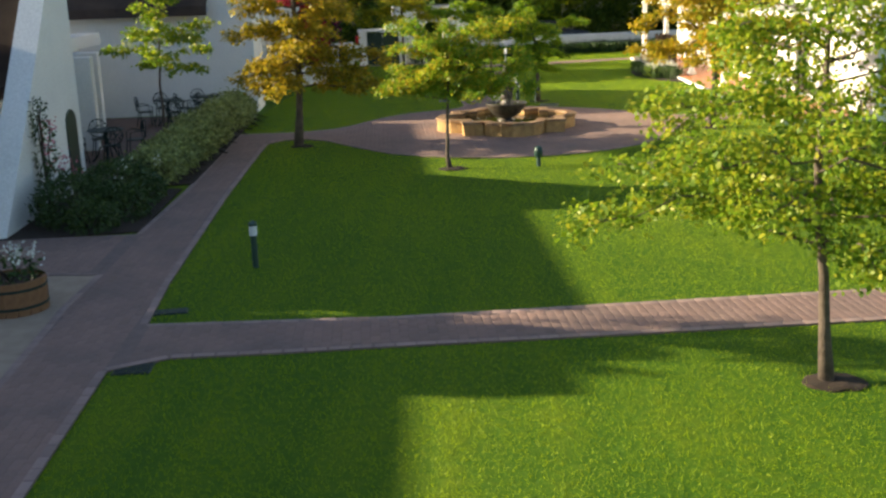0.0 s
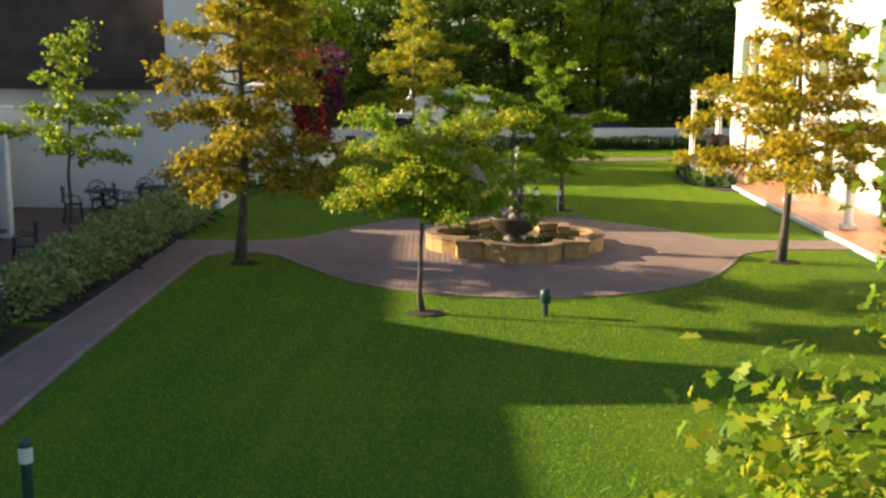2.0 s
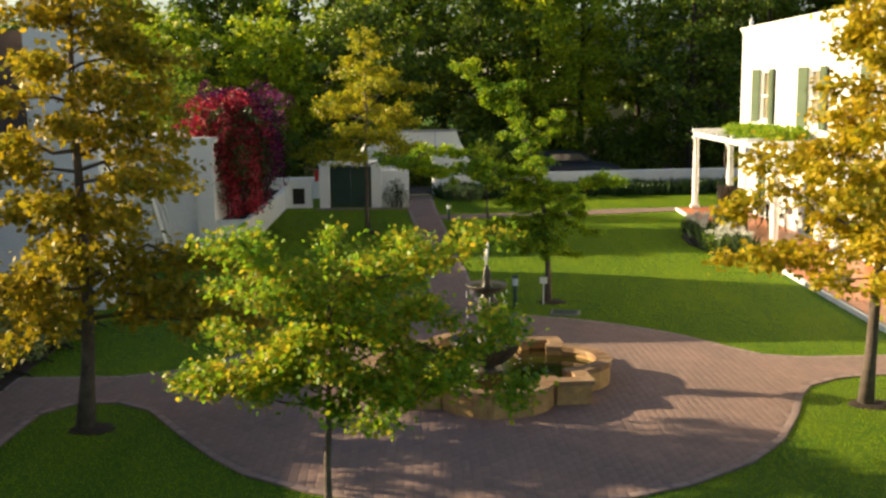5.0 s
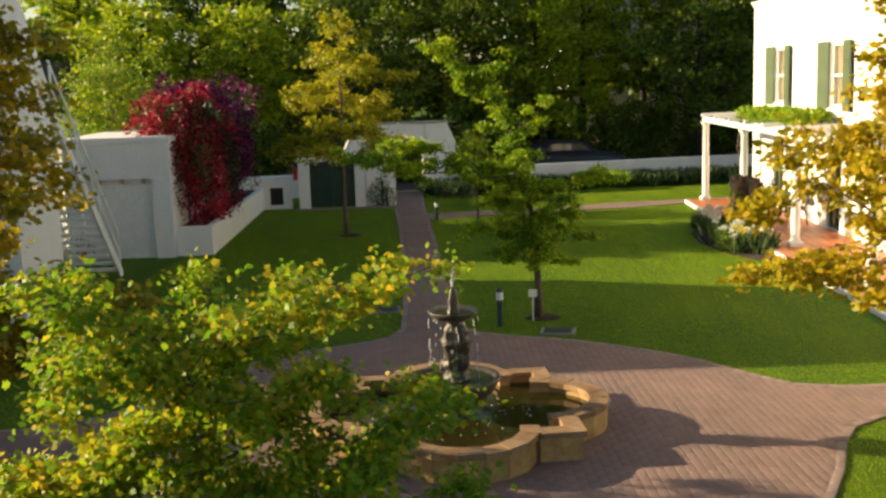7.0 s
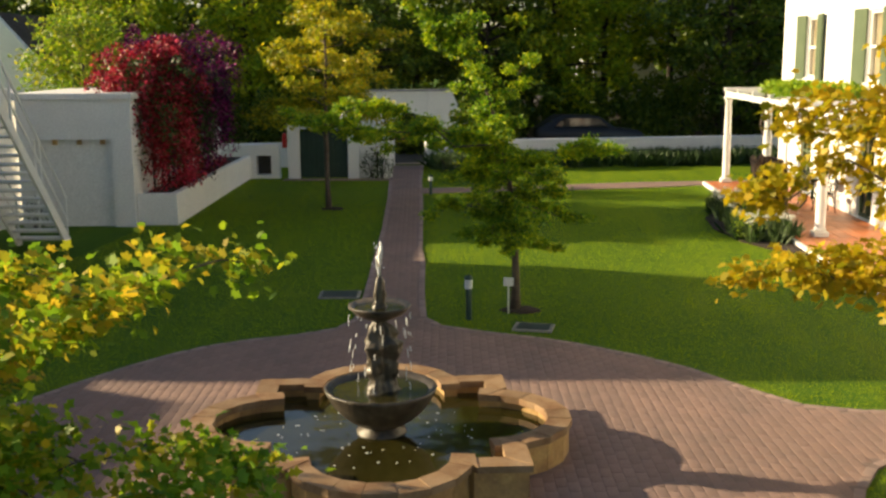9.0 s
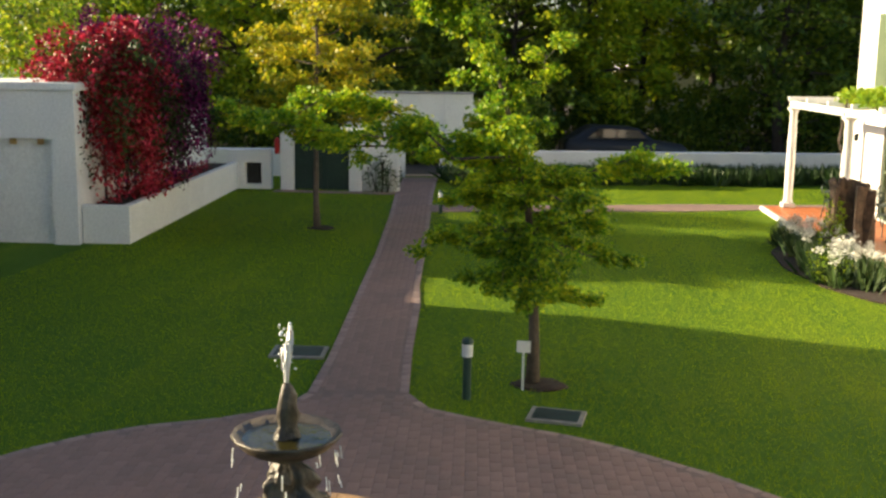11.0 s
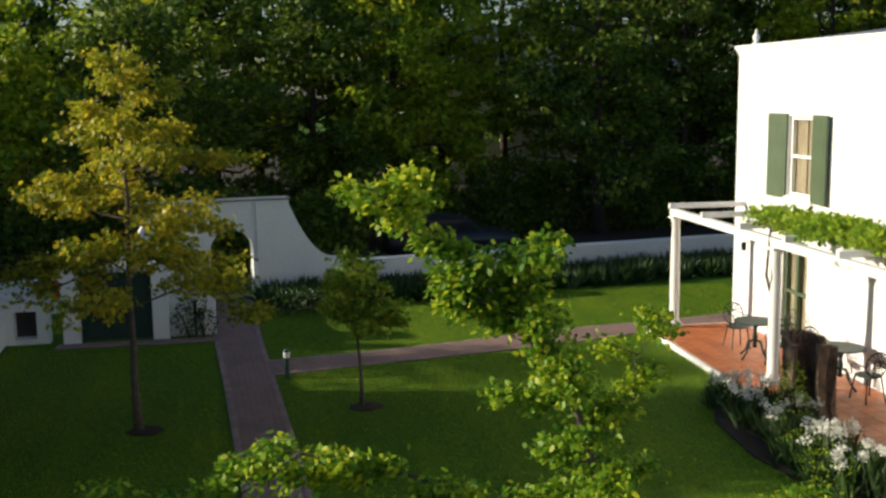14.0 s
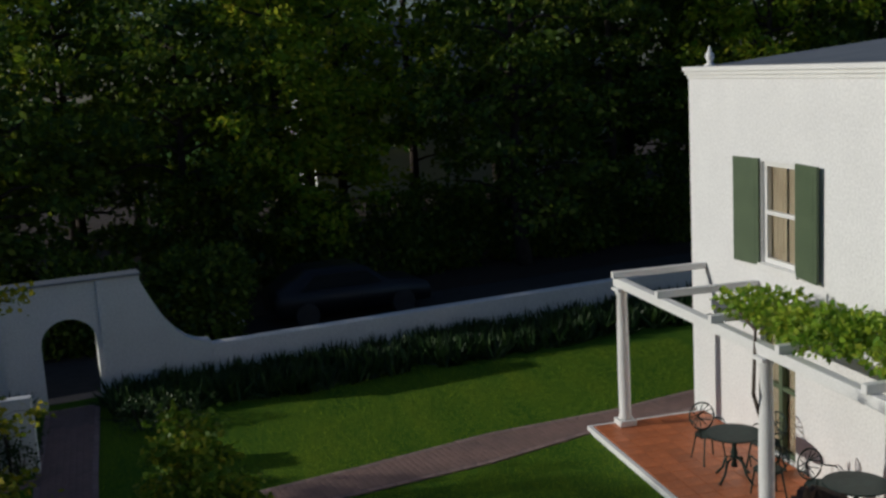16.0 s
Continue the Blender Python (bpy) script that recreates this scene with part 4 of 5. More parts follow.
# ---- woodland behind the wall ----
wood_rng = random.Random(5)
wood_no = 0
for row, (yy, hh, nn, cnt, sz) in enumerate(((35.5, 11.0, 14, 11000, 0.24), (42.0, 15.0, 14, 9000, 0.28), (51.0, 20.0, 13, 6500, 0.40))):
    for i in range(nn):
        xx = -22 + 4.9 * i + wood_rng.uniform(-1.5, 1.5) + (2.5 if row == 1 else 0)
        wood_no += 1
        r = wood_rng.uniform(2.7, 3.8)
        # the sunlit tone goes mostly to western and middle crowns
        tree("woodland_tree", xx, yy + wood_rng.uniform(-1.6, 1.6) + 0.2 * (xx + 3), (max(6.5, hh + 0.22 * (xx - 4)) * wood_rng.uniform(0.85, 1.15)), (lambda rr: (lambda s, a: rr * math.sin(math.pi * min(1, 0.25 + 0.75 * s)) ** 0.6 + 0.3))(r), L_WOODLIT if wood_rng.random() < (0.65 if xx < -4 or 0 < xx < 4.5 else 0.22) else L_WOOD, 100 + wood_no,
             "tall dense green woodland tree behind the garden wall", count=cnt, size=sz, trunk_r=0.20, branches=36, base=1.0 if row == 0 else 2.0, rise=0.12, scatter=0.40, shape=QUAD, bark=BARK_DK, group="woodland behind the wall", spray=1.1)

# ---- hedge, shrubs, climbers ----
hedge_blobs = []
rng0 = random.Random(3)
for i in range(13):
    t = i / 12
    hedge_blobs.append((-7.95 - 0.65 * t + rng0.uniform(-0.12, 0.12), -6.7 + 10.6 * t, 0.30, 0.58 + rng0.uniform(-0.15, 0.15), 0.55, 0.46 + rng0.uniform(-0.16, 0.18)))
shrub("hedge", pose(0, 0, 0), hedge_blobs, L_HEDGE, 31, "loose grey green hedge of low shrubs", "hedge", size=0.075, density=800)
shrub("rose_bush", pose(-8.35, -10.2, 0), [(0, 0, 0.35, 0.6, 0.9, 0.5), (0.3, 1.3, 0.35, 0.6, 0.8, 0.45), (0.1, 2.3, 0.3, 0.6, 0.7, 0.4), (0.85, 0.2, 0.25, 0.4, 0.6, 0.35), (0.75, 1.6, 0.25, 0.35, 0.6, 0.3), (0.6, -0.8, 0.22, 0.4, 0.4, 0.32)], L_ROSE, 32, "dark green rose bushes in a soil bed", "rose bush", size=0.065, density=650)


def flowers(parent, rng, centres, n, material, size=0.05, spread=0.1):
    pos = np.concatenate([np.array(c) + rng.normal(size=(n, 3)) * spread for c in centres])
    v, f = leaves(pos, size, OVAL, rng, up=0.6)
    return leaf_object("blossom", v, f, material, parent)


climb = shrub("climbing_rose", pose(-8.95, -9.6, 0), [(0, 0, 0.5, 0.25, 0.35, 0.5), (-0.05, 0.1, 1.2, 0.2, 0.3, 0.5), (-0.1, 0.1, 1.75, 0.15, 0.2, 0.35)], L_ROSE, 33, "climbing rose with pink and white blooms against wall", "rose", size=0.06)
flowers(climb, np.random.default_rng(4), [(0.15, -0.25, 1.3), (0.2, 0.2, 1.0), (0.25, 0.5, 0.75), (0.1, -0.1, 1.6), (0.2, 0.05, 0.85)], 26, PETAL_P, 0.06, 0.09)
fl2 = flowers(climb, np.random.default_rng(5), [(0.35, 0.7, 0.55), (0.3, 0.3, 0.6)], 16, PETAL_W, 0.06, 0.07)

strap_rng = np.random.default_rng(41)


def strap_bed(name, m, x0, x1, y0, y1, n, hgt, label, leaf=None, seed=0, flower=0):
    """A bed of strap leaves in clumps, with round flower heads where asked."""
    rng = np.random.default_rng(seed)
    root = thing(name, m, label, "plants", kind="")
    c = np.stack([rng.uniform(x0, x1, n), rng.uniform(y0, y1, n), np.zeros(n)], 1)
    pos = np.repeat(c, 26, 0) + rng.normal(size=(n * 26, 3)) * (0.09, 0.09, 0.0)
    v, f = leaves(pos, hgt, STRAP, rng, up=0.1, out=np.tile((0, 0, 1.6), (len(pos), 1)))
    leaf_object("foliage", v, f, leaf or L_DARK, root)
    if flower:
        bm = bmesh.new()
        heads = []
        for k in range(flower):
            x, y = rng.uniform(x0, x1), rng.uniform(y0, y1)
            z = hgt * rng.uniform(1.05, 1.5)
            tube([(x, y, 0), (x + 0.02, y, z * 0.6), (x + rng.normal() * 0.05, y + rng.normal() * 0.05, z)], [0.008, 0.007, 0.006], 4, bm)
            heads.append((x, y, z))
        tagged(part("stalk", bm, SHUTTER, root), kind="stuff")
        flowers(root, rng, heads, 60, PETAL_W, 0.042, 0.036)
    return root


strap_bed("border_plants", BACK, 3.3, 17.0, -2.1, -0.25, 420, 0.50, "dark strap-leaved border plants along the low wall", seed=51)
strap_bed("border_plants", BACK, 0.95, 3.2, -1.9, -0.3, 70, 0.54, "dark strap-leaved plants by the gate", seed=52)
strap_bed("border_plants", BACK, -2.4, -0.85, -1.9, -0.3, 60, 0.52, "dark strap-leaved plants by the gate", seed=53)
bed = strap_bed("agapanthus_bed", pose(0, 0, 0), 5.0, 6.0, 12.0, 16.6, 90, 0.42, "white agapanthus in bloom beside the terrace", L_ROSE, 54, 62)

# bougainvillea over the planter
rngb = np.random.default_rng(61)
boug = thing("bougainvillea", BLOCK, "huge bougainvillea with red and purple bracts over planter", "bougainvillea")


def cascade(centre, radii, n, strands, length):
    p, d = blob_points(rngb, n, centre, radii, 0.5)
    ps, ds = [p], [d * 0.8]
    for k in range(strands):
        a = rngb.uniform(0, TAU)
        s = np.array(centre) + np.array((radii[0] * math.cos(a) * 0.92, radii[1] * math.sin(a) * 0.92, rngb.uniform(-0.3, 0.5) * radii[2]))
        ln = length * rngb.uniform(0.4, 1.0)
        t = rngb.uniform(0, 1, size=(60, 1))
        q = s + np.array((0.12 * math.cos(a), 0.12 * math.sin(a), -ln)) * t + rngb.normal(size=(60, 3)) * 0.09
        ps.append(q[q[:, 2] > 0.72]), ds.append(np.tile((0, 0, -0.6), (int((q[:, 2] > 0.72).sum()), 1)))
    for k in range(strands // 3):
        # long sprays that arch out of the mass and hang over
        a, up = rngb.uniform(0, TAU), rngb.uniform(0.1, 0.9)
        s = np.array(centre) + np.array((radii[0] * math.cos(a) * 0.8, radii[1] * math.sin(a) * 0.8, radii[2] * up))
        t = rngb.uniform(0, 1, size=(70, 1)) ** 0.8
        reach, lift = rngb.uniform(0.35, 0.8), rngb.uniform(0.2, 0.6)
        q = s + np.array((reach * math.cos(a), reach * math.sin(a), 0)) * t + np.array((0, 0, 1.0)) * (lift * 2.2 * t - lift * 2.6 * t * t) + rngb.normal(size=(70, 3)) * 0.055
        ps.append(q), ds.append(np.tile((0.5 * math.cos(a), 0.5 * math.sin(a), 0.4), (70, 1)))
    return np.concatenate(ps), np.concatenate(ds)


for (nm, mt, lb, blobs) in (("red_blossom", L_RED, "deep red bracts", ((-0.25, 1.0, 3.0, 0.6, 0.7, 0.7), (0.25, 1.5, 2.6, 0.65, 0.8, 0.9), (-0.1, 1.9, 3.5, 0.6, 0.7, 0.6), (0.4, 2.2, 2.35, 0.45, 0.8, 0.8))),
                            ("purple_blossom", L_PURPLE, "dark purple bracts", ((0.15, 3.0, 3.6, 0.8, 0.9, 0.75), (0.5, 4.1, 3.1, 0.9, 1.0, 1.0), (0.2, 5.0, 2.7, 0.8, 0.9, 0.8), (0.45, 3.3, 2.5, 0.5, 1.2, 0.8)))):
    pp, dd = [], []
    for (cx, cy, cz, rx, ry, rz) in blobs:
        p, d = cascade((cx, cy, cz), (rx, ry, rz), 2300, 50, 2.1)
        pp.append(p), dd.append(d)
    v, f = leaves(np.concatenate(pp), 0.085, OVAL, rngb, out=np.concatenate(dd))
    leaf_object(nm, v, f, mt, boug, lb)
p, d = cascade((0.2, 2.6, 2.9), (0.9, 2.3, 1.2), 3600, 40, 2.0)
v, f = leaves(p, 0.08, OVAL, rngb, out=d)
leaf_object("foliage", v, f, L_ROSE, boug)
p, d = blob_points(rngb, 1300, (0.37, 4.6, 0.78), (0.36, 4.2, 0.12), 0.1)
v, f = leaves(p, 0.07, OVAL, rngb, out=d)
leaf_object("fallen_blossom", v, f, L_RED, boug)
bm = bmesh.new()
for k in range(7):
    tube([(0.2, 1.0 + 0.6 * k, 0.64), (0.15 + 0.1 * math.sin(k), 1.1 + 0.6 * k, 1.6), (0.0, 1.4 + 0.5 * k, 2.8)], [0.03, 0.022, 0.012], 6, bm)
part("stem", bm, BARK_DK, boug)

# vine on the pergola
rngv = np.random.default_rng(71)
vine = thing("pergola_vine", HOUSE @ TALL, "bright green vine sprawling over the pergola rafters", "vine")
pos, outs = [], []
for k in range(16):
    cx, cy = rngv.uniform(-1.4, -0.4), rngv.uniform(-8.0, -3.2)
    q, dd = blob_points(rngv, 330, (cx, cy, 2.83), (0.5, 0.6, 0.16), 0.2)
    pos.append(q), outs.append(dd)
v, f = leaves(np.concatenate(pos), 0.10, OAK, rngv, out=np.concatenate(outs))
leaf_object("foliage", v, f, L_VINE, vine)
bm = bmesh.new()
tube([(-1.45, COLS[1], 0.12), (-1.47, COLS[1] + 0.1, 1.2), (-1.75, COLS[1], 2.0), (-1.6, COLS[1] + 0.2, 2.75), (-1.2, COLS[1] + 1.6, 2.8)], [0.03, 0.028, 0.025, 0.02, 0.012], 6, bm)
part("stem", bm, BARK, vine)

# undergrowth beyond the gate wall
under = random.Random(77)
for k in range(9):
    shrub("woodland_shrub", pose(-11.5 + 1.35 * k + under.uniform(-0.3, 0.3), 30.6 + 0.18 * k + under.uniform(-0.5, 0.5), 0), [(0, 0, 0.8, 0.9, 0.8, 1.0), (0.4, 0.3, 1.5, 0.7, 0.7, under.uniform(0.7, 1.1))], L_WOOD, 300 + k, "dark woodland shrub behind the gate wall", "shrub", size=0.16, density=170, group="undergrowth behind the wall")

for k in range(12):
    shrub("woodland_shrub", BACK @ pose(4.0 + 1.5 * k + under.uniform(-0.4, 0.4), 7.6 + under.uniform(-0.5, 0.6), 0.02), [(0, 0, 0.9, 1.0, 0.8, 1.0), (0.4, 0.3, 1.8, 0.8, 0.7, under.uniform(0.8, 1.3))], L_WOOD, 330 + k, "dark woodland shrub beyond the shaded lane", "shrub", size=0.16, density=170, group="undergrowth beyond the lane")

# ---- road and far things behind the wall ----
drive = tagged(part("road", boxed(-45, 60, 0.6, 5.2, -0.05, 0.012), ASPHALT), "shaded asphalt lane behind the garden wall", "road", kind="structure")
drive.matrix_basis = BACK
verge = tagged(part("forest_floor", boxed(-60, 80, 5.2, 60, -0.05, 0.02), SOIL), "dark leaf-littered woodland floor", "ground", kind="structure")
verge.matrix_basis = BACK
verge2 = tagged(part("gravel_verge", boxed(-45, 60, 0.16, 0.6, -0.05, 0.02), SAND), "reddish gravel verge along the wall", "ground", kind="structure")
verge2.matrix_basis = BACK
far_house = thing("far_house", pose(13, 60, 0, 0, 0, 10), "white house half hidden behind the woodland", "house")
part("wall", boxed(-9, 9, 0, 7, 0, 6.0), WHITE, far_house)
part("roof", slab([(-0.6, 6.0), (7.6, 6.0), (3.5, 9.0)], -9.4, 9.4, axis='x'), ROOFGREY, far_house)
for k in range(5):
    part("window", boxed(-7.5 + 3.4 * k, -6.3 + 3.4 * k, -0.03, -0.002, 3.2, 4.8), GLASSDK, far_house)


def car(m, paint, label):
    root = thing("car", m, label, "car")
    body = slab([(-2.1, 0.30), (2.1, 0.30), (2.12, 0.62), (1.95, 0.82), (0.95, 0.92), (0.35, 1.38), (-1.15, 1.42), (-1.85, 0.98), (-2.12, 0.88)], -0.84, 0.84)
    bmesh.ops.bevel(body, geom=body.edges[:], offset=0.05, segments=2, affect='EDGES')
    part("body", body, paint, root, smooth=True)
    for s in (-1, 1):
        part("side_window", slab([(0.72, 0.95), (0.28, 1.31), (-1.08, 1.34), (-1.5, 0.98)], s * 0.842, s * 0.85), GLASSDK, root)
    for (wx, wy) in ((1.3, 0.78), (1.3, -0.78), (-1.35, 0.78), (-1.35, -0.78)):
        w = part("wheel", lathe([(0.2, -0.1), (0.31, -0.1), (0.32, -0.06), (0.32, 0.06), (0.31, 0.1), (0.2, 0.1)], 18), ASPHALT, root)
        w.matrix_basis = pose(wx, wy, 0.32, 90)
        part("rim", lathe([(0.0, -0.09), (0.19, -0.085), (0.2, 0.0), (0.19, 0.085), (0.0, 0.09)], 14), ROOFGREY, w)
    return root


CARPAINT = mat("dark_car_paint", (0.012, 0.013, 0.016), (0.010, 0.011, 0.014), rough=0.45, scale=2, bump=0.0)
car(BACK @ pose(7.6, 4.0, 0.012), CARPAINT, "dark parked car on the shaded lane")
sign = thing("a_frame_sign", BACK @ pose(4.7, 4.6, 0.012), "white folding sign board on the lane", "sign")
part("board", boxed(-0.2, 0.2, -0.02, 0.02, 0, 0.8, m=pose(0, -0.11, 0, -8)), WHITE2, sign)
part("board", boxed(-0.2, 0.2, -0.02, 0.02, 0, 0.8, m=pose(0, 0.11, 0, 8)), WHITE2, sign)


def rock(m, r, seed):
    rg = random.Random(seed)
    bm = bmesh.new()
    bmesh.ops.create_icosphere(bm, subdivisions=2, radius=r)
    for w in bm.verts:
        w.co *= 1 + 0.5 * noise.noise(w.co * (1.6 / r) + Vector((seed, 0, 0)))
        w.co.z *= 0.75
    ob = tagged(part("rock", bm, SANDROCK), "rough pale boulder on the woodland bank", "rock", "boulders")
    ob.matrix_basis = m
    return ob


SANDROCK = mat("pale_boulder", (0.36, 0.27, 0.19), (0.20, 0.14, 0.10), rough=0.95, scale=3, bump=0.6)
for k in range(9):
    rr = 0.22 + 0.06 * (k % 4)
    rock(pose(9.2 + 0.42 * k, 39.6 - 0.25 * (k % 3) + 0.2 * k, rr * 0.6), rr, k)

# ---- green gate between white piers ----
GATE = pose(-6.92, 22.74, 0, 0, 0, 4.0)
gate = thing("garden_gate", GATE, "dark green double gate between white piers", "gate")
for gx in (0.0, 1.86):
    part("pier", boxed(gx, gx + 0.36, 0, 0.36, 0, 1.55, bevel=0.015), WHITE, gate)
part("lintel", boxed(-0.05, 2.27, -0.03, 0.39, 1.553, 1.68, bevel=0.015), WHITE, gate)
for k in range(2):
    leafd = part("gate_leaf", boxed(0.365 + 0.745 * k, 1.105 + 0.745 * k, 0.14, 0.19, 0.04, 1.5, bevel=0.006), GREENDOOR, gate)
    for j in range(5):
        part("board", boxed(0.38 + 0.745 * k + 0.145 * j, 0.515 + 0.745 * k + 0.145 * j, 0.122, 0.138, 0.06, 1.48), GREENDOOR, leafd)
stone_wall = tagged(part("stone_wall", slab([(-1.5, 0), (-1.02, 0), (-1.02, 0.12), (-1.02, 0.72), (-0.56, 0.72), (-0.56, 0.12), (-1.0199, 0.12), (-1.0199, 0.0), (-0.30, 0), (-0.30, 1.1), (-1.5, 1.05)], 0.2, 0.5), WHITE), "rough limewashed wall with a square opening", "wall", kind="structure")
stone_wall.matrix_basis = GATE
# thin plate painted dark for the shade in the opening
hatch_plate = tagged(part("hatch_shade_plate", boxed(-1.1, -0.5, 0.502, 0.56, 0.05, 0.9), ROOMSHADE), "plate painted dark as the shade behind the wall hatch", "recess", kind="structure")
hatch_plate.matrix_basis = GATE
RED = mat("red_enamel", (0.55, 0.02, 0.02), (0.45, 0.015, 0.015), rough=0.35, scale=4, bump=0.0)
ext = thing("fire_extinguisher", GATE @ pose(-0.10, 0.10, 0.98), "red fire extinguisher hung on the white pier", "fire extinguisher")
part("cylinder", lathe([(0.06, 0.0), (0.075, 0.02), (0.075, 0.36), (0.05, 0.42), (0.025, 0.44), (0.0, 0.45)], 14), RED, ext, smooth=True)
part("valve", boxed(-0.02, 0.05, -0.015, 0.015, 0.44, 0.50), IRON, ext)
part("bracket", boxed(0.0, 0.11, -0.02, 0.02, 0.2, 0.24), IRON, ext)
side_wall = tagged(part("gate_side_wall", boxed(2.225, 3.2, 0.22, 0.44, 0, 1.35, bevel=0.02), WHITE), "white wall between gate and arch", "wall", kind="structure")
side_wall.matrix_basis = GATE
shrub("clipped_shrub", pose(-4.25, 24.2, 0), [(0, 0, 0.35, 0.42, 0.5, 0.42), (-0.5, 0.4, 0.3, 0.35, 0.4, 0.4)], L_ROSE, 81, "dark rounded shrub beside the path", "shrub", size=0.06)
shrub("clipped_shrub", pose(-2.2, 24.9, 0), [(0, 0, 0.3, 0.42, 0.45, 0.36), (0.7, 0.15, 0.28, 0.42, 0.4, 0.34)], L_ROSE, 82, "dark rounded shrub beside the gate", "shrub", size=0.06)
shrub("wall_shrub", pose(-10.4, 13.0, 0), [(0, 0, 0.3, 0.32, 0.3, 0.34)], L_ROSE, 83, "small dark shrub at the foot of the outbuilding", "shrub", size=0.05)

shrub("wall_shrub", GATE @ pose(2.72, 0.0, 0), [(-0.12, 0, 0.42, 0.34, 0.24, 0.45), (0.22, -0.05, 0.32, 0.3, 0.26, 0.36), (0.05, 0.05, 0.75, 0.22, 0.16, 0.3)], L_ROSE, 85, "dark green shrub against the white wall", "shrub", size=0.06)

# ---- outside stair at the thatched house ----
stair = thing("outside_stair", pose(-8.75, 11.05, 0, 0, 0, 5.0), "white outside stair with twin sloping handrails", "stair")
for k in range(20):
    part("tread", boxed(-0.97, -0.03, -0.05 - 0.18 * (k + 1), 0.10 - 0.18 * k, 0.185 * (k + 1) - 0.04, 0.185 * (k + 1), bevel=0.004), WHITE2, stair)
for xx in (0.0, -1.0):
    part("stringer", slab([(0.1, 0.0), (0.1, 0.12), (-3.7, 3.92), (-3.7, 3.66), (-0.1, 0.0)], xx - 0.025, xx + 0.025, axis='x'), WHITE2, stair)
    for hh in (0.42, 0.88):
        part("handrail", tube([(xx, 0.05, 0.08 + hh), (xx, -3.65, 3.85 + hh)], [0.024, 0.024], 8), WHITE2, stair)
    for k in range(4):
        part("baluster", boxed(xx - 0.02, xx + 0.02, -0.02 - 1.2 * k, 0.02 - 1.2 * k, 0.02 + 1.22 * k, 1.0 + 1.24 * k), WHITE2, stair)
part("landing", boxed(-1.0, 0.0, -4.4, -3.705, 3.55, 3.72, bevel=0.01), WHITE, stair)
# ---- house and wall beyond the outbuilding ----
back_house = thing("back_house", pose(-17.5, 24, 0, 0, 0, 5), "white gabled house beyond the outbuilding", "house")
part("gable", slab([(-3, 0), (3, 0), (3, 2.6), (0.4, 5.6), (-0.4, 5.6), (-3, 2.6)], 0, 0.3), WHITE, back_house)
part("wall", boxed(-2.9, 2.9, 0.302, 8, 0, 2.6), WHITE, back_house)
part("roof", slab([(-3.1, 2.602), (3.1, 2.602), (0, 5.3)], 0.302, 8.2), THATCH, back_house)
# joining wall, made taller and carried on southward to shade the left lawn
link_wall = tagged(part("link_wall", boxed(-11.3, -11.05, 6.4, 13.8, 0, 3.1, bevel=0.02), WHITE), "white wall joining house and outbuilding, run on for shade", "wall", kind="structure")
yard_wall = tagged(part("yard_wall", boxed(-14.4, -10.9, 24.0, 24.25, 0, 2.5, bevel=0.02), WHITE), "white yard wall with small openings", "wall", kind="structure")

# dark coping on the gate gable
part("coping", boxed(-1.78, 1.78, -0.27, 0.27, 2.552, 2.60, bevel=0.015), ROOFGREY, gate_wall)
# ---- stoep, beds and gravel ----
stoep = tagged(part("stoep", prism([(-12.4, -6.3), (-9.35, -6.2), (-8.7, -6.6), (-8.75, 4.6), (-13.2, 4.6)], -0.05, 0.02), mat("stoep_brick", (0.20, 0.12, 0.095), (0.14, 0.085, 0.07), rough=0.85, scale=3)), "brown brick paved stoep in shade", "paving", kind="structure")
soil_bed = tagged(part("soil_bed", prism([(-9.3, -11.6), (-6.95, -11.1), (-7.25, -7.4), (-9.3, -7.4)], -0.05, 0.03), SOIL), "dark soil bed with roses", "flower bed", kind="structure")
soil_hedge = tagged(part("soil_bed_hedge", prism([(-8.6, -7.2), (-7.15, -6.9), (-7.62, -0.9), (-8.15, 4.5), (-9.2, 4.4)], -0.05, 0.03), SOIL), "dark soil under the hedge", "flower bed", kind="structure")
gravel = tagged(part("gravel_patch", prism([(-11, -19.0), (-6.22, -18.2), (-6.42, -15.6), (-6.64, -13.4), (-11, -13.25)], -0.05, 0.012), SAND), "pale gravel patch beside the path", "gravel", kind="structure")
terr_bed = tagged(part("soil_bed_terrace", prism([(4.95, 12.2), (5.45, 11.2), (6.2, 10.6), (6.2, 16.9), (5.3, 17.0), (4.7, 15.4), (4.65, 13.8)], -0.05, 0.03), SOIL), "soil bed beside the terrace", "flower bed", kind="structure")

barrel = thing("barrel_planter", pose(-7.25, -15.25, 0.012), "wooden half barrel planter with iron hoops", "planter")
for k in range(18):
    a = k * TAU / 18
    st = part("stave", slab([(-0.066, 0), (0.066, 0), (0.078, 0.2), (0.074, 0.42), (-0.074, 0.42), (-0.078, 0.2)], -0.018, 0.018), WOOD, barrel)
    st.matrix_basis = pose(0.40 * math.sin(a), -0.40 * math.cos(a), 0, 0, 0, math.degrees(a))
for zz in (0.08, 0.30):
    part("hoop", lathe([(0.425, zz), (0.43, zz + 0.002), (0.432, zz + 0.035), (0.425, zz + 0.037)], 30), IRON, barrel)
part("soil", lathe([(0.38, 0.1), (0.38, 0.36)], 20), SOIL, barrel)
pot_plant = shrub("potted_plant", pose(-7.25, -15.25, 0.372), [(0, 0, 0.12, 0.34, 0.34, 0.2)], L_ROSE, 84, "leafy plant with white blooms in a barrel", "plant", size=0.07)
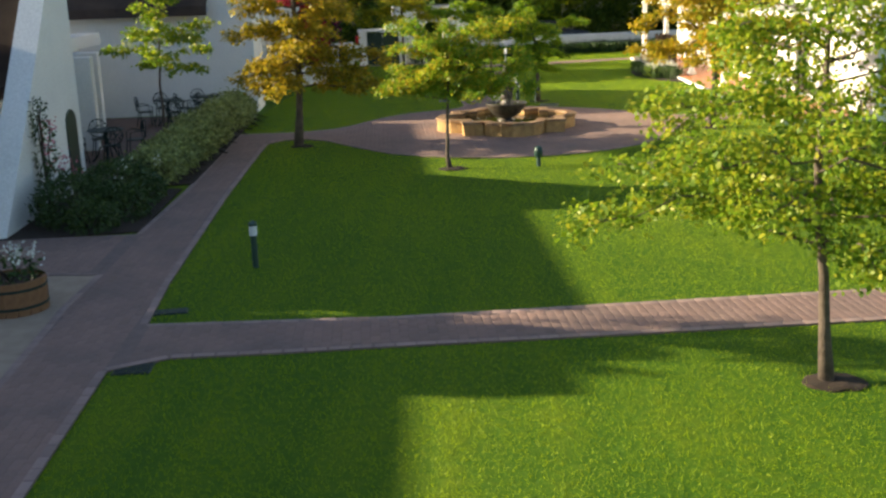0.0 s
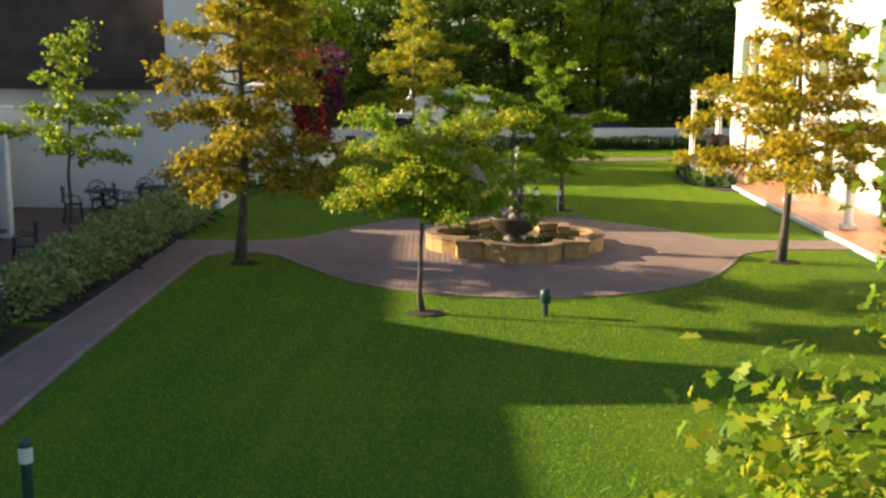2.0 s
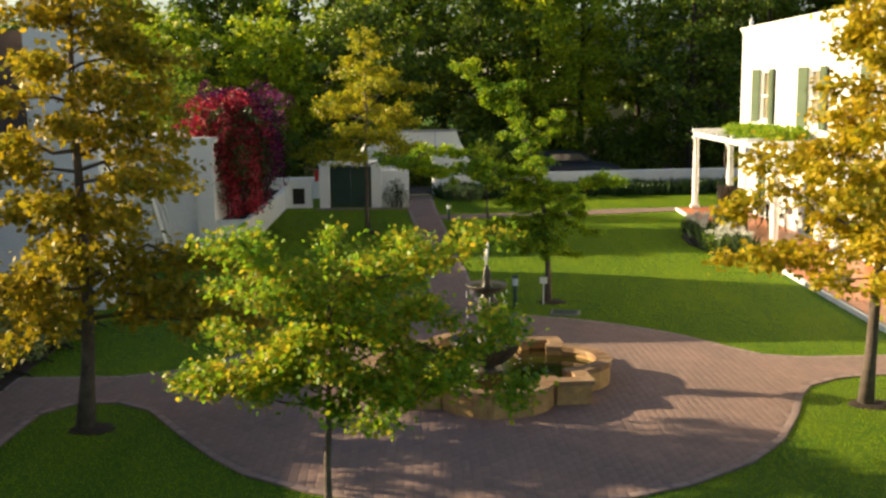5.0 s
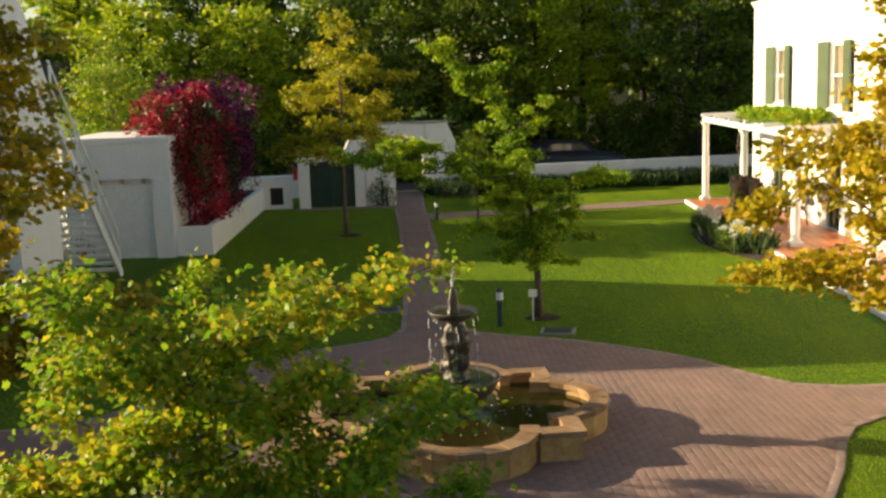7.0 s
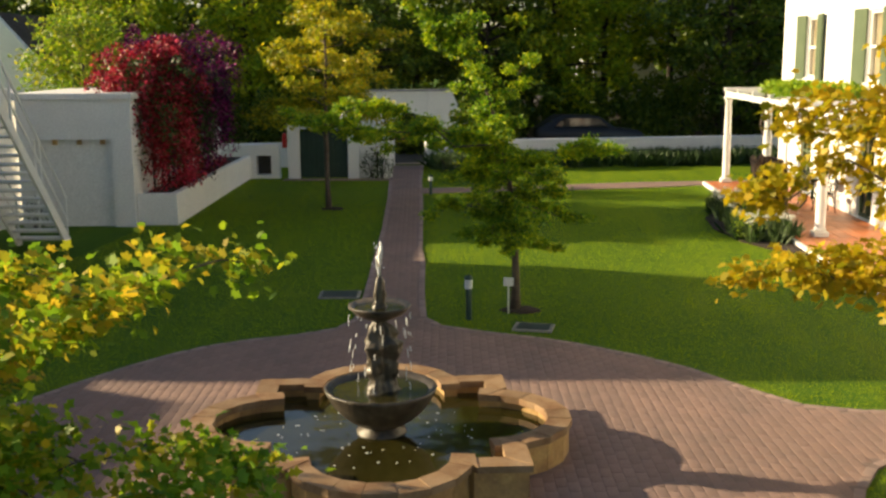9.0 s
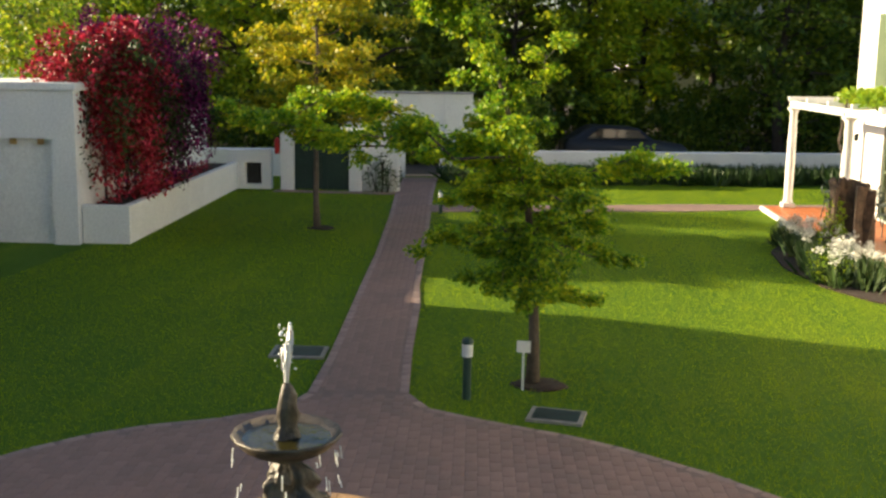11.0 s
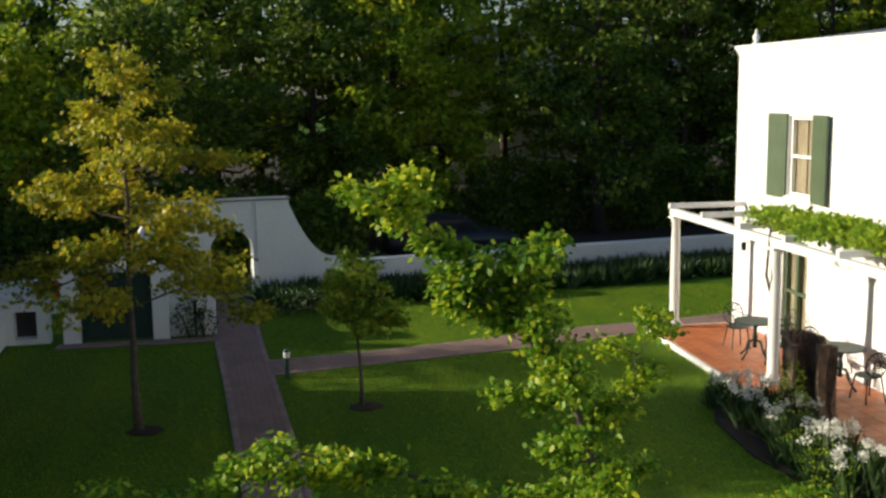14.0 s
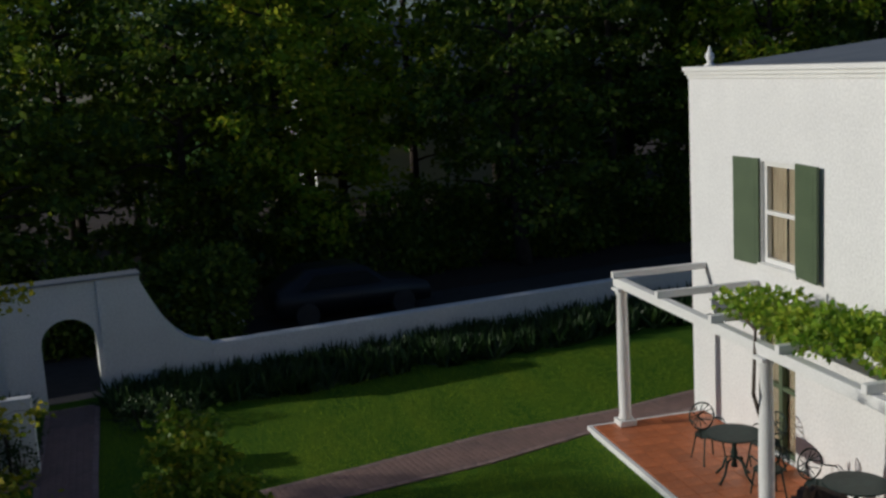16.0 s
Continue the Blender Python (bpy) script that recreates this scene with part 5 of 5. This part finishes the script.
flowers(pot_plant, np.random.default_rng(9), [(0.15, -0.1, 0.38), (0.25, 0.1, 0.33), (0.0, 0.2, 0.36)], 26, PETAL_W, 0.06, 0.07)
roses = thing("rose_blooms", pose(-8.0, -9.4, 0), "scattered red and white rose blooms", "roses", kind="stuff")
flowers(roses, np.random.default_rng(10), [(0.2, 0.6, 0.8), (0.5, 1.4, 0.75), (0.35, -0.2, 0.7)], 10, PETAL_W, 0.05, 0.08)

# stump beside the terrace
stump = thing("tree_stump", pose(6.0, 14.95, 0.03), "tall hollow weathered tree stump with creeper", "stump")
srng = random.Random(8)


def bark_shell(a0, a1, top, thick, rad):
    """An upright piece of hollow bole between two headings, ragged at the top."""
    bm = bmesh.new()
    n, rows = max(3, int((a1 - a0) / 12)), 8
    cols = []
    for k in range(n + 1):
        a = radians(a0 + (a1 - a0) * k / n)
        tk = top * srng.uniform(0.9, 1.04)
        col = []
        for j in range(rows + 1):
            z = tk * j / rows
            r = (rad + 0.16 * math.exp(-j * 0.9)) * (1 + 0.10 * math.sin(3 * a + 0.5 * j) + 0.12 * noise.noise(Vector((math.cos(a) * 2, math.sin(a) * 2, z * 1.5))))
            th = thick * srng.uniform(0.7, 1.2)
            col.append((bm.verts.new((r * math.cos(a), r * math.sin(a), z)), bm.verts.new(((r - th) * math.cos(a), (r - th) * math.sin(a), z))))
        cols.append(col)
    for k in range(n):
        for j in range(rows):
            bm.faces.new((cols[k][j][0], cols[k + 1][j][0], cols[k + 1][j + 1][0], cols[k][j + 1][0]))
            bm.faces.new((cols[k][j][1], cols[k][j + 1][1], cols[k + 1][j + 1][1], cols[k + 1][j][1]))
        bm.faces.new((cols[k][rows][0], cols[k + 1][rows][0], cols[k + 1][rows][1], cols[k][rows][1]))
    for c in (cols[0], cols[n]):
        for j in range(rows):
            bm.faces.new((c[j][0], c[j + 1][0], c[j + 1][1], c[j][1]))
    bmesh.ops.recalc_face_normals(bm, faces=bm.faces)
    return bm


part("bole", bark_shell(20, 215, 1.45, 0.10, 0.40), STUMPWOOD, stump)
part("post", bark_shell(268, 292, 1.36, 0.13, 0.40), STUMPWOOD, stump, "split upright of pale bark")
part("post", bark_shell(322, 352, 1.28, 0.13, 0.40), STUMPWOOD, stump, "split upright of pale bark")
part("root_flare", lathe([(0.56, 0.0), (0.48, 0.10), (0.42, 0.2), (0.3, 0.22), (0.0, 0.16)], 18, lobes=5, depth=0.12), STUMPWOOD, stump)
shrub("creeper", pose(5.65, 14.75, 0.03), [(0, 0, 0.35, 0.25, 0.3, 0.4), (0.05, 0.1, 0.8, 0.16, 0.25, 0.35)], L_VINE, 85, "light green creeper climbing the old stump", "creeper", size=0.07)
shrub("low_shrub", pose(5.2, 16.3, 0.03), [(0, 0, 0.22, 0.35, 0.4, 0.28)], L_HEDGE, 86, "low pale green shrub at the bed's edge", "shrub", size=0.05)
shrub("low_shrub", pose(5.15, 12.6, 0.03), [(0, 0, 0.2, 0.35, 0.5, 0.24), (0.1, 0.9, 0.2, 0.3, 0.4, 0.22)], L_VINE, 87, "low bright green edging shrub", "shrub", size=0.05)

# ---- cast iron furniture ----


def iron_table(m, r, label, group):
    t = thing("garden_table", m, label, "table", group)
    part("tabletop", lathe([(r * 0.96, 0.70), (r, 0.705), (r, 0.72), (r * 0.96, 0.725)], 28), IRON, t)
    part("pedestal", lathe([(0.05, 0.2), (0.035, 0.3), (0.055, 0.42), (0.03, 0.5), (0.06, 0.66), (0.12, 0.70)], 12), IRON, t, smooth=True)
    for k in range(4):
        a = k * TAU / 4 + 0.4
        c, s = math.cos(a), math.sin(a)
        part("leg", tube([(0.03 * c, 0.03 * s, 0.36), (0.16 * c, 0.16 * s, 0.30), (0.22 * c, 0.22 * s, 0.12), (0.34 * c, 0.34 * s, 0.0)], [0.02, 0.022, 0.018, 0.022], 7), IRON, t, smooth=True)
    return t


def iron_chair(m, label, group):
    t = thing("garden_chair", m, label, "chair", group)
    part("seat", lathe([(0.19, 0.42), (0.215, 0.43), (0.215, 0.44), (0.19, 0.445)], 22), IRON, t)
    ring = bmesh.new()
    n = 22
    pts = [(-0.19 - 0.06 * (0.5 + 0.5 * math.sin(a)), 0.21 * math.cos(a), 0.66 + 0.21 * math.sin(a)) for a in [TAU * i / n for i in range(n + 1)]]
    tube(pts, [0.014] * (n + 1), 6, ring)
    for k in range(6):
        a = k * math.pi / 6
        tube([(-0.22 + 0.03 * math.sin(a), 0.2 * math.cos(a), 0.66 + 0.2 * math.sin(a)), (-0.225, 0.05 * math.cos(a + 1.2), 0.66 + 0.05 * math.sin(a + 1.2)), (-0.22 - 0.03 * math.sin(a), -0.2 * math.cos(a), 0.66 - 0.2 * math.sin(a))], [0.008] * 3, 5, ring)
    part("backrest", ring, IRON, t, "openwork scrolled back")
    for s in (-1, 1):
        part("arm", tube([(-0.2, 0.2 * s, 0.62), (0.0, 0.25 * s, 0.65), (0.15, 0.22 * s, 0.6), (0.16, 0.2 * s, 0.43)], [0.013] * 4, 6), IRON, t)
        part("leg", tube([(0.15, 0.14 * s, 0.43), (0.18, 0.17 * s, 0.2), (0.21, 0.19 * s, 0)], [0.016, 0.013, 0.016], 6), IRON, t)
        part("leg", tube([(-0.16, 0.13 * s, 0.43), (-0.19, 0.16 * s, 0.2), (-0.23, 0.19 * s, 0)], [0.016, 0.013, 0.016], 6), IRON, t)
    return t


table1 = iron_table(HOUSE @ pose(-1.05, -3.65, 0.12), 0.42, "dark green cast iron table on the terrace", "terrace tables")
table2 = copy_thing(table1, HOUSE @ pose(-0.55, -5.9, 0.12))
chair1 = iron_chair(HOUSE @ pose(-1.05, -2.85, 0.12, 0, 0, -90), "dark green cast iron chair on the terrace", "terrace chairs")
for (cx, cy, yw) in ((-0.45, -3.5, 185), (-0.95, -4.45, 80), (-0.6, -5.2, -80), (-0.5, -6.7, 95)):
    copy_thing(chair1, HOUSE @ pose(cx, cy, 0.12, 0, 0, yw))
for (tx, ty) in ((-10.0, -3.6), (-10.3, 2.6), (-9.4, 3.4)):
    t = copy_thing(table1, pose(tx, ty, 0.02))
    tagged(t, "dark green cast iron table on the shaded stoep", group="stoep tables")
    for k in range(4):
        a = k * 90 + 30
        c = copy_thing(chair1, pose(tx + 0.66 * math.cos(radians(a)), ty + 0.66 * math.sin(radians(a)), 0.02, 0, 0, a + 180))
        tagged(c, "dark green cast iron chair on the shaded stoep", group="stoep chairs")

# wall lamp beside the terrace door
lamp = thing("wall_lamp", HOUSE @ pose(-0.002, -1.05, 1.95), "small black wall lantern on the house", "wall lamp")
part("bracket", tube([(0, 0, 0), (-0.06, 0, 0.03), (-0.12, 0, 0.0)], [0.012, 0.01, 0.01], 6), IRON, lamp)
part("lantern", lathe([(0.03, -0.16), (0.05, -0.14), (0.06, -0.02), (0.03, 0.02), (0.0, 0.03)], 8), IRON, lamp).location = (-0.12, 0, 0)
# plant label at the young tree
lab = thing("plant_label", pose(0.40, 5.85, 0), "white plant label on a stake by the tree", "plant label")
part("stake", boxed(-0.012, 0.012, -0.012, 0.012, 0, 0.5), WHITE2, lab)
part("plate", boxed(-0.075, 0.075, -0.02, -0.012, 0.42, 0.55, bevel=0.002), WHITE2, lab)
for (mx, my) in ((0.50, 6.05), (-2.0, -5.85), (1.9, -18.2), (4.47, -0.86), (-4.4, 16.45), (-0.84, 17.2), (-5.78, -2.15)):
    bm = bmesh.new()
    bmesh.ops.create_icosphere(bm, subdivisions=3, radius=1)
    for w in bm.verts:
        k = 1 + 0.25 * noise.noise(w.co * 2 + Vector((mx, my, 0)))
        w.co = Vector((w.co.x * 0.3 * k, w.co.y * 0.26 * k, w.co.z * 0.045 * k))
    ring_soil = tagged(part("soil_ring", bm, SOIL), "bare dark soil ring round a tree trunk", "soil", "soil rings", "structure")
    ring_soil.location = (mx + 0.08, my, 0)

# ---- paving and tiles, piece by piece ----


def inside_many(p, poly):
    c = np.zeros(len(p), bool)
    x, y = p[:, 0], p[:, 1]
    j = len(poly) - 1
    for i in range(len(poly)):
        (xi, yi), (xj, yj) = poly[i], poly[j]
        if yi != yj:
            c ^= ((yi > y) != (yj > y)) & (x < (xj - xi) * (y - yi) / (yj - yi) + xi)
        j = i
    return c


def edge_distance(p, poly):
    d = np.full(len(p), 1e9)
    for i in range(len(poly)):
        a, b = np.array(poly[i]), np.array(poly[(i + 1) % len(poly)])
        ab = b - a
        t = np.clip(((p - a) @ ab) / (ab @ ab), 0, 1)
        d = np.minimum(d, np.linalg.norm(p - (a + t[:, None] * ab), axis=1))
    return d


def brick_mesh(lx, ly, h, ch=0.004):
    bm = bmesh.new()
    lo = [bm.verts.new((sx * lx / 2, sy * ly / 2, 0)) for sx, sy in ((-1, -1), (1, -1), (1, 1), (-1, 1))]
    mid = [bm.verts.new((sx * lx / 2, sy * ly / 2, h - ch)) for sx, sy in ((-1, -1), (1, -1), (1, 1), (-1, 1))]
    hi = [bm.verts.new((sx * (lx / 2 - ch), sy * (ly / 2 - ch), h)) for sx, sy in ((-1, -1), (1, -1), (1, 1), (-1, 1))]
    for a, b in ((lo, mid), (mid, hi)):
        for i in range(4):
            bm.faces.new((a[i], a[(i + 1) % 4], b[(i + 1) % 4], b[i]))
    bm.faces.new(hi)
    return bm


BV = np.array([(sx, sy, 0, 0) for sx, sy in ((-1, -1), (1, -1), (1, 1), (-1, 1))] + [(sx, sy, 0, 1) for sx, sy in ((-1, -1), (1, -1), (1, 1), (-1, 1))] + [(sx, sy, 1, 1) for sx, sy in ((-1, -1), (1, -1), (1, 1), (-1, 1))], float)


def joined_bricks(name, centres, yaws, lx, ly, top, material, parent, rng):
    """Many bricks in one mesh: five faces each with a chamfer."""
    n = len(centres)
    hx, hy = BV[:, 0] * (lx / 2 - 0.006 * BV[:, 2]), BV[:, 1] * (ly / 2 - 0.006 * BV[:, 2])
    c, s = np.cos(yaws)[:, None], np.sin(yaws)[:, None]
    tilt = rng.normal(size=(n, 1)) * 0.0005
    v = np.empty((n, 12, 3))
    v[:, :, 0] = centres[:, :1] + c * hx - s * hy
    v[:, :, 1] = centres[:, 1:2] + s * hx + c * hy
    v[:, :, 2] = np.where(BV[:, 3] > 0, top - 0.0014 * (1 - BV[:, 2]), -0.01) + np.where(BV[:, 3] > 0, tilt, 0)
    q = []
    for a, b in ((0, 4), (4, 8)):
        for i in range(4):
            q.append((a + i, a + (i + 1) % 4, b + (i + 1) % 4, b + i))
    q.append((8, 9, 10, 11))
    f = (np.arange(n)[:, None, None] * 12 + np.array(q)[None]).reshape(-1, 4)
    return leaf_object(name, v.reshape(-1, 3), f, material, parent, kind="stuff")


pav_rng = np.random.default_rng(90)
paver_me = mesh_of(brick_mesh(0.212, 0.104, 0.034, 0.0025), "paver", PAVER)
WAY_TEXT = {"left_path": "clay brick garden path along the hedge", "gate_path": "narrow clay brick strip before the gate", "side_path": "short clay brick path beside the rose bed", "cross_path": "clay brick path across the lawn", "round_court": "round clay brick court about the fountain", "north_path": "straight clay brick path to the gate", "east_path": "narrow clay brick path to the terrace"}
for (wname, outline, yaw) in WAYS:
    bed_ob = tagged(part(wname, prism(outline, -0.06, 0.0212), MORTAR), WAY_TEXT[wname], "paving", kind="structure")
    ya = radians(yaw + 90)
    P = np.array(outline)
    ctr = P.mean(0)
    R = 0.5 * np.linalg.norm(P.max(0) - P.min(0)) + 0.5
    ks = np.arange(-int(R / 0.108), int(R / 0.108) + 1)
    js = np.arange(-int(R / 0.216), int(R / 0.216) + 1)
    K, J = np.meshgrid(ks, js)
    u = (J + 0.5 * (K % 2)) * 0.216
    w = K * 0.108
    cx = ctr[0] + u * math.cos(ya) - w * math.sin(ya)
    cy = ctr[1] + u * math.sin(ya) + w * math.cos(ya)
    C = np.stack([cx.ravel(), cy.ravel()], 1)
    ok = inside_many(C, outline)
    C = C[ok]
    ed = edge_distance(C, outline)
    C = C[ed > 0.085]
    if wname == "north_path":
        near = C[:, 1] < 8.7
        pick = C[near][np.argsort(C[near][:, 1])][:300]
        for (bx, by) in pick:
            ob = new("paver", paver_me)
            ob.parent = bed_ob
            ob.matrix_basis = pose(bx, by, -0.011 + pav_rng.normal() * 0.0004, pav_rng.normal() * 0.12, pav_rng.normal() * 0.12, yaw + 90)
        chosen = {tuple(np.round(p, 4)) for p in pick}
        C = np.array([p for p in C if tuple(np.round(p, 4)) not in chosen])
    joined_bricks("paving", C, np.full(len(C), ya), 0.212, 0.104, 0.023, PAVER, bed_ob, pav_rng)
    ec, ey = [], []
    for i in range(len(outline)):
        a, b = np.array(outline[i]), np.array(outline[(i + 1) % len(outline)])
        ln = np.linalg.norm(b - a)
        m = max(1, int(ln / 0.216))
        nrm = np.array((-(b - a)[1], (b - a)[0])) / ln
        for k in range(m):
            c0 = a + (b - a) * (k + 0.5) / m + nrm * 0.05
            shared = any(inside_many(np.array([c0 - nrm * 0.12]), o2)[0] for n2, o2, _ in WAYS if n2 != wname)
            if not shared:
                ec.append(c0), ey.append(math.atan2(*(b - a)[::-1]))
    joined_bricks("edging", np.array(ec), np.array(ey), 0.212, 0.095, 0.025, KERB, bed_ob, pav_rng)

# terrace tiles
tile_me = mesh_of(brick_mesh(0.292, 0.292, 0.014, 0.003), "tile", TERRACOTTA)
tiles = [(-1.95 + 0.3 * i, -0.80 - 0.3 * j) for j in range(74) for i in range(7)]
for (lx, ly) in tiles[:294]:
    ob = new("tile", tile_me)
    ob.parent = terrace
    ob.location = (lx, ly, 0.102 + pav_rng.normal() * 0.0006)
rest = np.array(tiles[294:])
rest_ob = joined_bricks("tiling", rest, np.zeros(len(rest)), 0.292, 0.292, 0.116, TERRACOTTA, terrace, pav_rng)
tile_bed = part("tile_bed", boxed(-2.11, -0.006, -L_H + 0.1, -0.64, 0.1005, 0.106), GROUT, terrace)

# ---- blades of the lawn ----
grng = np.random.default_rng(95)
N = 780000
gp2 = np.stack([grng.uniform(-8.0, 9.5, N), grng.uniform(-22.5, 27, N)], 1)
keep = np.ones(N, bool)
for (_, outline, _) in WAYS:
    keep &= ~inside_many(gp2, outline)
for zone in ([(-11, -19.0), (-6.22, -18.2), (-6.42, -15.6), (-6.64, -13.4), (-11, -13.25)], [(-13, -6.5), (-8.6, -6.8), (-8.6, 5), (-13, 5)], [(-9.3, -11.6), (-6.95, -11.1), (-7.25, -7.4), (-7.15, -6.9), (-7.62, -0.9), (-8.15, 4.5), (-9.3, 4.5)], [(5.6, 22.1), (7.5, 22.3), (7.7, 22.6), (14, 22.6), (14, -2), (6.1, -2)], [(4.95, 12.2), (5.45, 11.2), (6.2, 10.6), (6.2, 16.9), (5.3, 17.0), (4.7, 15.4), (4.65, 13.8)]):
    keep &= ~inside_many(gp2, zone)
gp2 = gp2[keep]
n = len(gp2)
ang = grng.uniform(0, TAU, n)
hh = grng.uniform(0.016, 0.036, n)
ww = grng.uniform(0.0022, 0.0042, n)
lean_x, lean_y = grng.normal(size=n) * 0.016, grng.normal(size=n) * 0.016
bv = np.zeros((n, 3, 3))
bv[:, 0, 0], bv[:, 0, 1] = gp2[:, 0] - ww * np.cos(ang), gp2[:, 1] - ww * np.sin(ang)
bv[:, 1, 0], bv[:, 1, 1] = gp2[:, 0] + ww * np.cos(ang), gp2[:, 1] + ww * np.sin(ang)
bv[:, 2, 0], bv[:, 2, 1], bv[:, 2, 2] = gp2[:, 0] + lean_x, gp2[:, 1] + lean_y, hh
L_GRASS = leaf_mat("grass_blade", (0.28, 0.39, 0.005), (0.32, 0.43, 0.006), (0.37, 0.46, 0.007), trans=0.5, rough=0.6)
blades = leaf_object("grass", bv.reshape(-1, 3), np.arange(n * 3).reshape(n, 3), L_GRASS, None, "short mown grass blades of the lawn", "stuff")
tagged(blades, category="grass")
